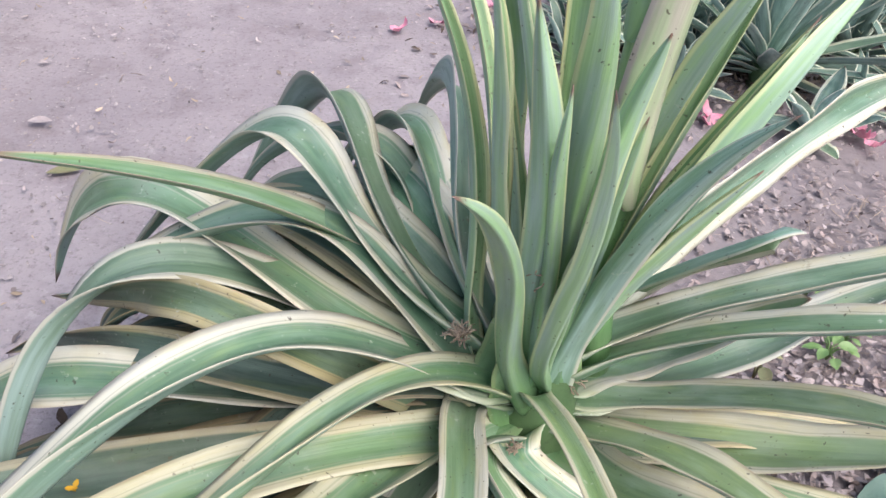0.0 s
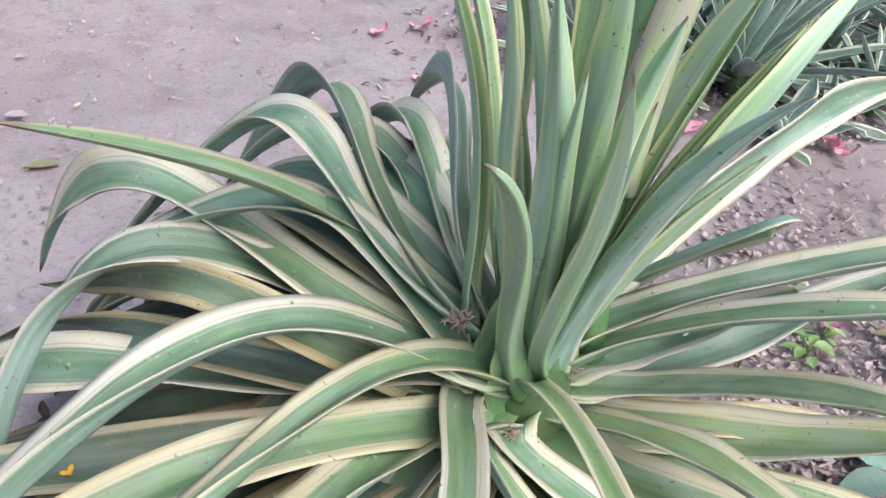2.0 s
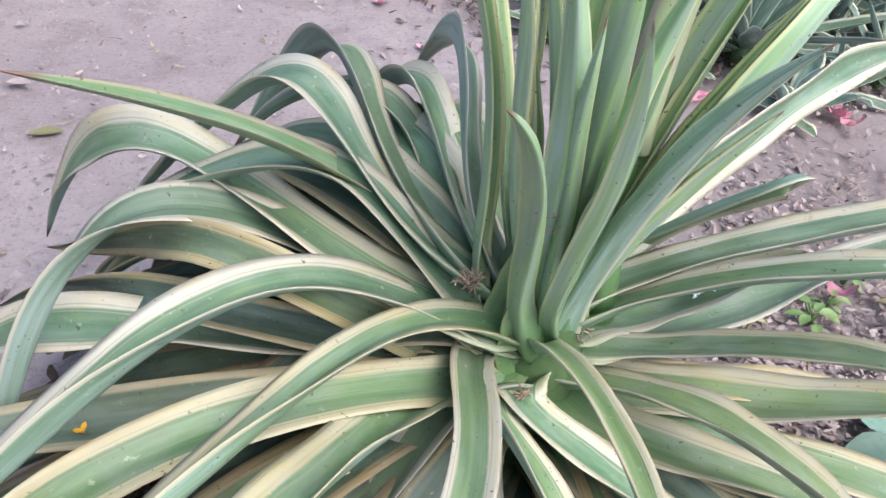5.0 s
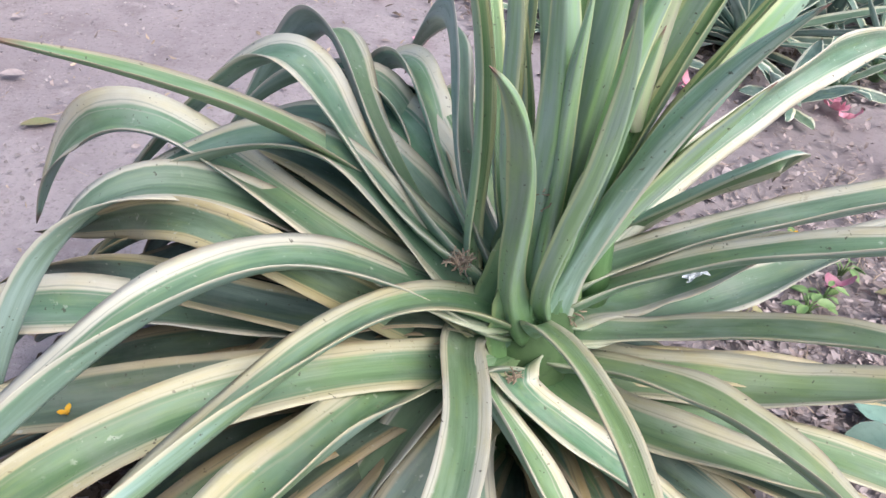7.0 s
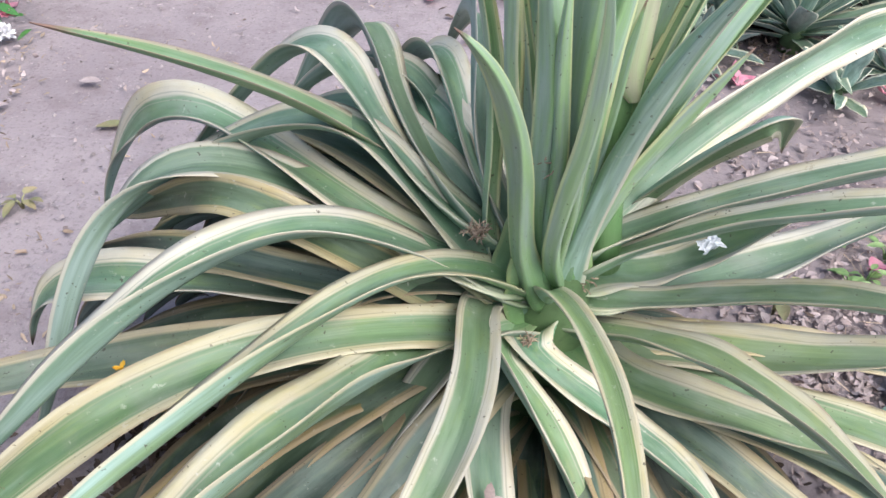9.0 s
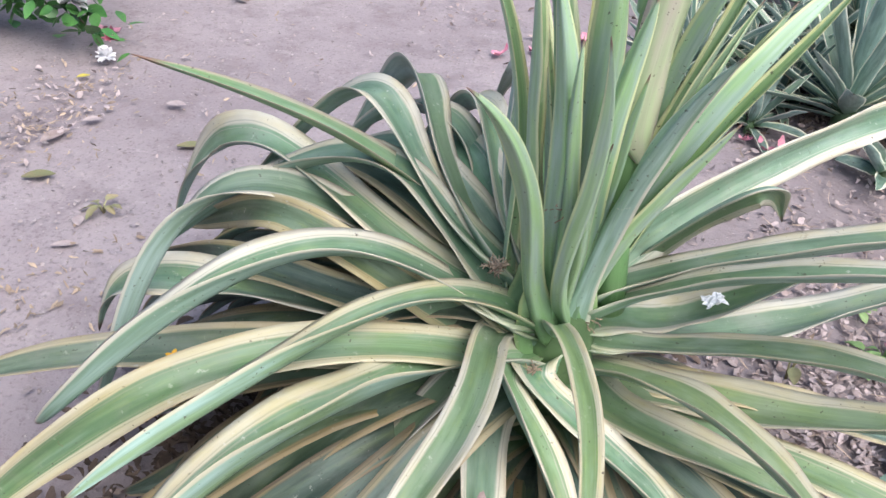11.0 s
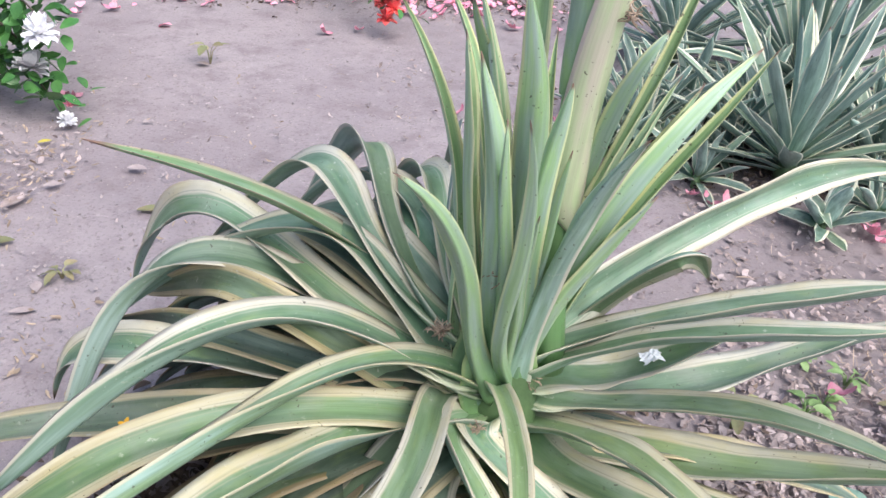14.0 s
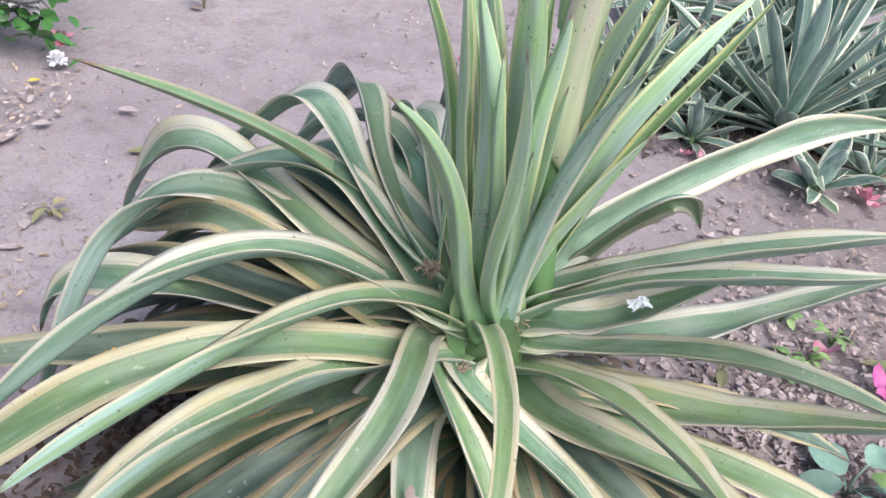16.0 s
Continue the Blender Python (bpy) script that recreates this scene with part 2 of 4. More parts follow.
# near-black scraps that carry the shade under the plants as colour
SHADE_LITTER = plain("leaf_mould", (0.075, 0.052, 0.042), (0.14, 0.10, 0.08), 18.0, 0.9, island=True)
# darkened copy of the old leaf: shade of the inner gaps as colour
DARK = leaf_material("shade_painted_leaf", (0.050, 0.082, 0.064), (0.023, 0.046, 0.038), (0.27, 0.22, 0.14), 0.25, 0.70, 0.45)
# dark foliage of the added ring that holds off low sky light
SKY_BLOCK = plain("sky_block", (0.035, 0.065, 0.025), (0.07, 0.11, 0.04), 1.5, 0.8, 1.0, 0.15)
BLUSH = leaf_material("stalk_bract", (0.33, 0.41, 0.25), (0.22, 0.33, 0.16), (0.58, 0.49, 0.47), 0.05, 0.45, 0.3, 0.5, 0.15, (0.46, 0.43, 0.37))
CROWN = leaf_material("crown_leaf_base", (0.130, 0.225, 0.110), (0.080, 0.160, 0.075), (0.24, 0.31, 0.16), 0.10, 0.90, 0.3, 0.1, 0.25, (0.17, 0.27, 0.15), (0.6, 0.5, (0.12, 0.215, 0.085)))
SPEAR = leaf_material("spear_leaf", (0.115, 0.185, 0.105), (0.075, 0.135, 0.075), (0.31, 0.29, 0.24), 0.08, 0.86, 0.3, 0.1, 0.3, (0.20, 0.285, 0.175), (0.3, 0.2, (0.13, 0.25, 0.10)))


# ---- mesh helpers ----
def mesh_of(name, verts, faces, material, attrs=None, smooth=True):
    me = bpy.data.meshes.new(name)
    me.from_pydata([tuple(v) for v in verts], [], faces)
    for key, values in (attrs or {}).items():
        a = me.attributes.new(key, "FLOAT", "POINT")
        a.data.foreach_set("value", np.asarray(values, dtype=np.float32))
    me.materials.append(material)
    if smooth:
        me.polygons.foreach_set("use_smooth", [True] * len(me.polygons))
    me.update()
    return me


def child(name, me, parent, label=""):
    ob = new(name, me)
    ob.parent = parent
    return tagged(ob, label)


def bezier(p, u):
    w = np.stack([(1 - u) ** 4, 4 * u * (1 - u) ** 3, 6 * u * u * (1 - u) ** 2, 4 * u ** 3 * (1 - u), u ** 4], 1)
    return w @ np.asarray(p)


def outline(u):
    """Half-width of a blade from base to tip, 1 at its widest."""
    rise = 0.74 + 0.26 * np.sin(np.clip(u / 0.42, 0, 1) * math.pi / 2)
    fall = np.cos((np.clip(u, 0.60, 1) - 0.60) / 0.40 * math.pi / 2) ** 0.85
    return np.where(u < 0.60, rise, np.maximum(fall, 0))


def blade(name, points, width, twist, material, fold=(12, 38), thick=0.010, rows=40, cols=11, seed=0.0, wave=0.006, flare=0.0):
    """A fleshy leaf along a curve: folded like a gutter, more so towards the tip (fold: degrees at base and tip), thick middle, thin margins. twist: degrees as base + rise * u + bend * u^2, and a turn that sets in past the middle, at the place last named."""
    u = np.linspace(0, 1, rows) ** 0.95
    p = bezier(points, u)
    p = p + np.stack([np.sin(u * 9 + seed * 5), np.cos(u * 8 + seed * 3), np.sin(u * 7 + seed)], 1) * wave * (u * (1 - u) * 2)[:, None]
    t = np.gradient(p, axis=0)
    t /= np.linalg.norm(t, axis=1)[:, None]
    az = math.atan2(points[4][1] - points[0][1], points[4][0] - points[0][0])
    s0 = np.array([math.sin(az), -math.cos(az), 0.0])
    side = s0 - (t @ s0)[:, None] * t
    side /= np.linalg.norm(side, axis=1)[:, None]
    nor = np.cross(side, t)
    turn = np.clip((u - (twist[4] if len(twist) > 4 else 0.45)) / 0.27, 0, 1)
    late = twist[3] if len(twist) > 3 else 0.0
    roll = np.radians(twist[0] + twist[1] * u + twist[2] * u * u + late * turn * turn * (3 - 2 * turn))
    s2 = np.cos(roll)[:, None] * side + np.sin(roll)[:, None] * nor
    n2 = np.cross(s2, t)
    heel = 0.4
    half = np.maximum(width / 2 * outline(u) * (1 + flare * np.exp(-(u / 0.13) ** 2)) * (heel + (1 - heel) * np.minimum(1, u / 0.05)), 0.0007)
    v = np.linspace(-1, 1, cols)
    verts, ac, al, un = [], [], [], []
    for low in (0, 1):
        for i in range(rows):
            phi = radians(fold[0] + (fold[1] - fold[0]) * u[i])
            flesh = 1 + 1.6 * max(0.0, 1 - u[i] / 0.16)
            th = thick * flesh * (0.35 + 0.65 * min(1, half[i] / (width / 2)))
            th = min(th, half[i] * 0.8)
            for x in v:
                ripple = 0.05 * half[i] * math.sin(u[i] * 23 + seed * 11 + 2.0 * x) * x * x
                r = math.sqrt(x * x + 0.004) - 0.0632
                wide = half[i] * math.cos(phi) * x
                up = half[i] * math.sin(phi) * r + ripple
                if low:
                    up -= th * (1 - 0.85 * x * x)
                verts.append(p[i] + s2[i] * wide + n2[i] * up)
                ac.append(x)
                al.append(u[i])
                un.append(low)
    faces, k = [], rows * cols
    for i in range(rows - 1):
        for j in range(cols - 1):
            a = i * cols + j
            faces.append((a, a + 1, a + cols + 1, a + cols))
            faces.append((k + a, k + a + cols, k + a + cols + 1, k + a + 1))
        for a in (i * cols, i * cols + cols - 1):
            q = (a, a + cols, k + a + cols, k + a)
            faces.append(q if a == i * cols else q[::-1])
    for i in (0, rows - 1):
        for j in range(cols - 1):
            a = i * cols + j
            q = (a, k + a, k + a + 1, a + 1)
            faces.append(q if i == 0 else q[::-1])
    return mesh_of(name, verts, faces, material, {"across": ac, "along": al, "under": un})


# ---- ground ----
def ground():
    xs = np.concatenate([np.linspace(-400, -8, 14)[:-1], np.linspace(-8, 8, 161), np.linspace(8, 400, 14)[1:]])
    ys = np.concatenate([np.linspace(-400, -4, 14)[:-1], np.linspace(-4, 12, 161), np.linspace(12, 400, 14)[1:]])
    verts, faces = [], []
    for y in ys:
        for x in xs:
            z = 0.02 * noise.noise(Vector((x * 0.9, y * 0.9, 0))) + 0.008 * noise.noise(Vector((x * 4, y * 4, 3)))
            verts.append((x, y, z - 0.01))
    n = len(xs)
    for j in range(len(ys) - 1):
        for i in range(n - 1):
            faces.append((j * n + i, j * n + i + 1, (j + 1) * n + i + 1, (j + 1) * n + i))
    ob = new("ground", mesh_of("ground", verts, faces, SOIL))
    return tagged(ob, "dusty pinkish grey trodden bare soil", "ground", kind="structure")


ground()


def sky_block_ring():
    """An added ring of dense shrubs, nearly all unseen, that blocks low sky light."""
    verts, faces, n, rows = [], [], 400, 24
    for j in range(rows):
        for i in range(n):
            a = 2 * math.pi * i / n
            r = 7.0 - 1.2 * (j / rows) ** 3
            q = Vector((math.cos(a) * r, math.sin(a) * r, j * 0.09))
            r += 0.8 * noise.noise(q * 0.7) + 0.5 * noise.noise(q * 2.3) + 0.25 * noise.noise(q * 6)
            verts.append((math.cos(a) * r, 2 + math.sin(a) * r, j * 0.09 - 0.05 + (0.4 * noise.noise(q * 0.9) if j > 18 else 0)))
    for j in range(rows - 1):
        for i in range(n):
            k = (i + 1) % n
            faces.append((j * n + i, j * n + k, (j + 1) * n + k, (j + 1) * n + i))
    ob = new("backdrop", mesh_of("backdrop", verts, faces, SKY_BLOCK))
    return tagged(ob, "added ring of dark green shrubs, mostly unseen, blocking low sky light", "shrubs", kind="structure")


sky_block_ring()

# ---- the large agave ----
AXIS = Vector((0.12, 0.0, 0.0))
agave = tagged(new("agave"), "large variegated agave, green leaves with cream margins", "agave")
agave.location = AXIS
count = [0]


def grow(azimuth, a, b, c, d, e, width, twist, fold=(12, 38), material=GREEN, **more):
    """One leaf of the rosette: five (reach, height, drift) places of its arc in the upright plane of its azimuth."""
    az = radians(azimuth)
    out, side = np.array([math.cos(az), math.sin(az)]), np.array([math.sin(az), -math.cos(az)])
    pts = [(*(out * r + side * s), z) for r, z, s in (a, b, c, d, e)]
    count[0] += 1
    return child("leaf", blade("leaf", pts, width, twist, material, fold, seed=count[0] * 0.37, **more), agave)


# leaves that can be told apart, from the long spear round to the young upright ones
grow(-165.1, (0.052, 0.520, -0.006), (0.086, 0.321, 0.237), (0.090, 0.548, 0.271), (0.360, 0.771, 0.166), (0.652, 0.953, -0.006), 0.070, (-5, 7, 5, -7), (10, 33), SPEAR, wave=0.002, flare=0.5)
grow(-143.2, (0.016, 0.450, -0.013), (0.204, 0.587, 0.140), (0.381, 0.605, 0.001), (0.666, 0.547, -0.034), (0.838, 0.434, -0.013), 0.075, (14, -59, -40, 0), (15, 46), SUNNY, wave=0.002, flare=0.5)
grow(-160.0, (0.018, 0.430, -0.004), (0.297, 0.523, 0.105), (0.392, 0.828, 0.117), (0.782, 0.523, -0.182), (0.887, 0.342, -0.004), 0.103, (-3, -17, -0, -7), (8, 58), GREEN, wave=0.002, flare=0.5)
grow(-174.0, (0.020, 0.420, 0.002), (0.225, 0.308, 0.111), (0.752, 1.166, 0.271), (0.718, 0.302, -0.086), (0.894, 0.147, 0.002), 0.080, (2, 24, 11, -60), (13, 36), GREEN, wave=0.002, flare=0.5)
grow(154.4, (0.027, 0.450, 0.009), (0.245, 0.529, -0.237), (0.641, 0.819, -0.026), (0.926, 0.525, 0.048), (1.040, 0.227, 0.009), 0.126, (-10, -14, -12, 69), (9, 37), GREEN, wave=0.002, flare=0.5)
grow(166.1, (0.040, 0.469, -0.023), (0.326, 0.551, 0.014), (0.255, 0.861, 0.064), (0.544, 0.666, -0.048), (0.851, 0.356, -0.023), 0.094, (3, -11, -8, 8), (10, 42), GREEN, wave=0.002, flare=0.5)
grow(154.7, (0.042, 0.484, 0.018), (0.463, 0.635, -0.061), (0.329, 0.968, 0.074), (0.578, 0.693, 0.098), (0.852, 0.338, 0.018), 0.107, (-27, 33, 30, -8), (9, 33), GREEN, wave=0.002, flare=0.5)
grow(130.9, (0.031, 0.475, -0.009), (0.352, 0.605, -0.162), (0.498, 0.881, 0.051), (0.736, 0.662, 0.165), (0.881, 0.322, -0.009), 0.115, (-45, 1, 7, 12), (7, 34), GREEN, wave=0.002, flare=0.5)
grow(134.9, (0.035, 0.484, 0.005), (0.379, 0.391, 0.041), (0.276, 0.731, 0.140), (0.573, 0.740, 0.072), (0.801, 0.395, 0.005), 0.098, (-20, -6, 2, 14), (11, 39), GREEN, wave=0.002, flare=0.5)
grow(122.5, (0.036, 0.479, 0.003), (0.330, 0.557, -0.062), (0.424, 0.799, 0.109), (0.615, 0.609, 0.137), (0.770, 0.341, 0.003), 0.114, (-44, 9, 13, 41), (10, 33), GREEN, wave=0.002, flare=0.5)
grow(103.9, (0.036, 0.479, 0.002), (0.162, 0.631, -0.205), (0.248, 0.879, 0.017), (0.592, 0.788, -0.030), (0.823, 0.438, 0.002), 0.079, (-43, -32, -14, 2), (12, 42), GREEN, wave=0.002, flare=0.5)
grow(-115.8, (0.035, 0.441, -0.002), (0.097, 0.581, 0.050), (0.137, 0.724, 0.001), (0.231, 0.918, -0.026), (0.383, 1.040, -0.002), 0.054, (-14, -19, -11, -14), (40, 58), YOUNG, wave=0.002, flare=1.5)
grow(37.1, (0.020, 0.480, -0.010), (0.212, 0.747, 0.030), (0.638, 0.676, 0.006), (0.900, 0.698, -0.113), (1.228, 0.629, -0.010), 0.087, (-59, -46, -20, 48), (13, 44), GREEN, wave=0.002, flare=0.5)
grow(17.6, (0.041, 0.460, 0.003), (0.290, 0.415, -0.308), (0.086, 0.995, 0.411), (0.222, 0.850, 0.131), (0.366, 0.653, 0.003), 0.054, (-101, 11, 18, -27), (12, 36), GREEN, wave=0.002, flare=0.5)
grow(1.4, (0.025, 0.510, 0.001), (0.153, 0.565, -0.046), (0.365, 0.671, 0.005), (0.497, 0.711, 0.010), (0.682, 0.753, 0.001), 0.086, (12, 2, 1, -5), (15, 44), GREEN, wave=0.002, flare=0.5)
grow(-16.1, (0.027, 0.490, 0.003), (0.167, 0.561, -0.041), (0.284, 0.716, 0.008), (0.442, 0.755, 0.091), (0.601, 0.790, 0.003), 0.069, (11, 4, -9, -3), (14, 41), GREEN, wave=0.002, flare=0.5)
grow(11.1, (0.022, 0.440, -0.006), (0.112, 0.507, -0.023), (0.222, 0.217, -0.161), (0.394, 0.531, -0.024), (0.437, 0.567, -0.006), 0.118, (1, 0, 2, 3), (12, 38), GREEN, wave=0.002, flare=0.5)
grow(19.3, (0.019, 0.420, 0.007), (0.229, 0.416, 0.001), (0.453, 0.230, -0.087), (0.735, 0.386, -0.073), (0.913, 0.504, 0.007), 0.125, (2, 2, 2, 15), (12, 39), GREEN, wave=0.002, flare=0.5)
grow(-27.7, (0.022, 0.440, -0.012), (0.212, 0.367, -0.138), (0.292, 0.553, -0.094), (0.514, 0.630, -0.026), (0.684, 0.626, -0.012), 0.070, (3, -5, -14, 12), (14, 40), SUNNY, wave=0.002, flare=0.5)
grow(-45.6, (0.028, 0.380, -0.014), (0.163, 0.422, -0.036), (0.281, 0.545, -0.035), (0.445, 0.472, -0.021), (0.573, 0.449, -0.014), 0.093, (17, -3, -10, 13), (12, 37), SUNNY, wave=0.002, flare=0.5)
grow(-87.9, (0.030, 0.460, 0.001), (0.123, 0.590, 0.058), (0.368, 0.689, -0.081), (0.560, 0.652, 0.035), (0.763, 0.634, 0.001), 0.044, (-4, 22, 6, 14), (16, 44), SUNNY, wave=0.002, flare=0.5)
grow(-110.8, (0.028, 0.420, -0.011), (0.008, 0.414, 0.280), (0.339, 0.603, -0.184), (0.513, 0.488, 0.092), (0.697, 0.436, -0.011), 0.074, (-1, 16, 16, -15), (14, 43), GREEN, wave=0.002, flare=0.5)
grow(-129.1, (0.028, 0.410, 0.003), (0.216, 0.374, 0.154), (0.454, 0.596, -0.031), (0.655, 0.585, 0.037), (0.862, 0.448, 0.003), 0.118, (6, -54, -30, 25), (18, 58), SUNNY, wave=0.002, flare=0.5)
grow(-153.7, (0.018, 0.330, 0.009), (0.268, 0.541, -0.063), (0.642, 0.635, 0.029), (0.885, 0.309, 0.018), (1.127, 0.141, 0.009), 0.090, (13, 8, 3, 40), (15, 36), SUNNY, wave=0.002, flare=0.5)
grow(-171.1, (0.020, 0.330, 0.003), (0.272, 0.477, -0.075), (0.639, 0.416, -0.066), (0.909, 0.365, -0.024), (1.185, 0.214, 0.003), 0.097, (15, 10, 7, -22), (11, 40), OLD_DIM, wave=0.002, flare=0.5)
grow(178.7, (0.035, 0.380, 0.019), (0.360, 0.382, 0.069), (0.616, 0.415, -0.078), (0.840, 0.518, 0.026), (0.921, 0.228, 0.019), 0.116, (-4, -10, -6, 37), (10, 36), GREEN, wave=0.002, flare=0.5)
grow(161.9, (0.066, 0.340, 0.010), (0.389, 0.643, -0.237), (0.412, 0.767, -0.224), (0.693, 0.437, -0.023), (0.905, 0.342, 0.010), 0.071, (25, 20, 15, 42), (13, 43), OLD_DIM, wave=0.002, flare=0.5)
grow(164.3, (0.019, 0.380, -0.005), (0.200, 0.419, -0.095), (0.631, 0.580, -0.238), (0.771, 0.378, 0.003), (1.004, 0.209, -0.005), 0.080, (7, 11, 11, 74), (11, 41), OLD_DIM, wave=0.002, flare=0.5)
grow(-135.3, (0.014, 0.340, -0.014), (0.237, 0.620, 0.035), (0.272, 0.189, 0.009), (0.551, 0.283, -0.032), (0.727, 0.269, -0.014), 0.092, (-17, -16, -7, 27), (13, 38), GREEN, wave=0.002, flare=0.5)
grow(-81.9, (0.023, 0.360, -0.017), (0.097, 0.514, 0.253), (0.268, 0.490, 0.013), (0.293, 0.239, -0.034), (0.402, 0.146, -0.017), 0.080, (52, 9, -7, -0), (13, 37), GREEN, wave=0.002, flare=0.5)
grow(-94.3, (0.019, 0.350, -0.011), (0.108, 0.402, 0.203), (0.409, 0.284, 0.020), (0.516, 0.271, 0.043), (0.699, 0.163, -0.011), 0.092, (22, 20, 11, -5), (12, 41), GREEN, wave=0.002, flare=0.5)
grow(-54.9, (0.034, 0.350, -0.013), (0.017, 0.542, 0.238), (0.205, 0.289, -0.005), (0.300, 0.360, -0.011), (0.436, 0.285, -0.013), 0.091, (20, 6, -2, 1), (13, 41), GREEN, wave=0.002, flare=0.5)
grow(-27.8, (0.040, 0.360, -0.010), (0.177, 0.365, 0.129), (0.391, 0.336, -0.053), (0.539, 0.327, -0.002), (0.704, 0.244, -0.010), 0.107, (-10, 31, 23, 11), (13, 46), SUNNY, wave=0.002, flare=0.5)
grow(-9.8, (0.020, 0.340, -0.003), (0.205, 0.345, -0.036), (0.390, 0.202, -0.132), (0.666, 0.414, -0.007), (0.819, 0.488, -0.003), 0.135, (3, 0, 2, 20), (9, 30), SUNNY, wave=0.002, flare=0.5)
grow(167.1, (-0.030, 0.450, -0.032), (0.200, 0.421, 0.013), (0.085, 0.580, 0.057), (0.097, 0.886, 0.084), (0.223, 1.155, -0.032), 0.044, (19, 8, 2, -4), (36, 46), YOUNG, wave=0.002, flare=0.6)
grow(112.0, (-0.022, 0.450, -0.007), (0.175, 0.606, -0.052), (0.251, 0.743, 0.054), (0.366, 0.916, 0.064), (0.504, 1.064, -0.007), 0.039, (-16, -7, 1, -0), (38, 48), YOUNG, wave=0.002, flare=0.6)
grow(174.6, (-0.006, 0.450, 0.018), (0.105, 0.678, -0.017), (0.081, 0.838, -0.040), (0.090, 0.974, -0.031), (0.119, 1.096, 0.018), 0.044, (-2, 10, 18, -3), (37, 44), YOUNG, wave=0.002, flare=0.6)
grow(162.8, (-0.002, 0.450, 0.008), (0.135, 0.693, 0.116), (0.067, 0.868, 0.182), (0.133, 1.003, 0.105), (0.119, 1.144, 0.008), 0.050, (-8, -6, -3, -24), (35, 38), YOUNG, wave=0.002, flare=0.6)
grow(141.7, (0.002, 0.450, 0.039), (0.025, 0.683, -0.020), (0.025, 0.851, -0.023), (0.072, 1.003, 0.007), (0.167, 1.135, 0.039), 0.043, (-7, 3, 10, -20), (37, 46), YOUNG, wave=0.002, flare=0.6)
grow(-127.0, (0.003, 0.450, -0.007), (0.088, 0.706, 0.031), (0.077, 0.856, -0.052), (0.102, 0.960, -0.003), (0.152, 1.116, -0.007), 0.051, (-35, -17, -7, 22), (34, 42), YOUNG, wave=0.002, flare=0.6)
grow(-114.9, (0.012, 0.450, -0.020), (0.032, 0.748, 0.009), (0.038, 0.945, -0.037), (0.099, 1.076, -0.045), (0.125, 1.208, -0.020), 0.060, (-10, -18, -22, -19), (33, 29), YOUNG, wave=0.002, flare=0.9)
grow(-101.8, (0.000, 0.450, -0.025), (0.121, 0.604, 0.026), (0.124, 0.739, -0.031), (0.152, 0.894, -0.059), (0.185, 1.053, -0.025), 0.038, (-31, -14, 8, -12), (38, 45), YOUNG, wave=0.002, flare=0.6)
grow(-93.4, (0.011, 0.450, -0.045), (0.064, 0.705, -0.008), (0.092, 0.886, -0.005), (0.116, 1.025, -0.041), (0.151, 1.095, -0.045), 0.039, (34, 13, 4, -25), (40, 44), YOUNG, wave=0.002, flare=0.9)
grow(-25.3, (0.028, 0.450, -0.021), (0.034, 0.748, -0.121), (0.088, 0.947, -0.051), (0.150, 1.102, 0.049), (0.169, 1.145, -0.021), 0.041, (15, 11, 12, 5), (38, 46), YOUNG, wave=0.002, flare=0.9)
grow(20.5, (0.032, 0.450, -0.007), (0.035, 0.744, 0.039), (0.110, 0.943, 0.074), (0.201, 1.129, 0.054), (0.262, 1.321, -0.007), 0.032, (2, -2, -3, -35), (40, 56), YOUNG, wave=0.002, flare=0.6)
grow(-1.2, (0.025, 0.450, -0.026), (0.082, 0.747, 0.024), (0.124, 0.899, 0.138), (0.204, 1.001, 0.047), (0.309, 1.112, -0.026), 0.054, (43, 11, 11, -3), (34, 37), YOUNG, wave=0.002, flare=0.9)
grow(24.8, (0.016, 0.450, 0.032), (0.131, 0.642, -0.016), (0.185, 0.792, 0.001), (0.304, 0.926, 0.026), (0.391, 1.079, 0.032), 0.036, (-4, 4, 3, -23), (39, 51), YOUNG, wave=0.002, flare=0.9)
grow(-61.3, (-0.000, 0.430, 0.009), (0.070, 0.632, -0.019), (0.113, 0.810, 0.019), (0.190, 0.973, 0.002), (0.285, 1.072, 0.009), 0.047, (64, 40, 13, -33), (17, 58), GREEN, wave=0.002, flare=1.9)
grow(115.7, (0.011, 0.450, 0.039), (-0.006, 0.744, -0.056), (-0.012, 0.969, -0.022), (0.084, 1.151, 0.031), (0.109, 1.335, 0.039), 0.049, (4, 4, 4, 9), (35, 38), YOUNG, wave=0.002, flare=0.6)

# ---- trunk of the rosette and its flower stalk ----
def tube(path, radii, sides=14, squash=0.0, seed=0.0):
    """Rings along a path, closed at both ends."""
    path = [Vector(p) for p in path]
    verts, faces = [], []
    for i, (c, r) in enumerate(zip(path, radii)):
        t = (path[min(i + 1, len(path) - 1)] - path[max(i - 1, 0)]).normalized()
        x = t.orthogonal().normalized() if abs(t.x) > 0.9 else (Vector((1, 0, 0)) - t * t.x).normalized()
        y = t.cross(x)
        for k in range(sides):
            a = 2 * math.pi * k / sides
            q = r * (1 + squash * math.sin(3 * a + seed + i))
            verts.append(c + x * math.cos(a) * q + y * math.sin(a) * q)
    for i in range(len(path) - 1):
        for k in range(sides):
            a, c = i * sides + k, i * sides + (k + 1) % sides
            faces.append((a, c, c + sides, a + sides))
    faces.append(tuple(range(sides))[::-1])
    faces.append(tuple(range((len(path) - 1) * sides, len(path) * sides)))
    return verts, faces


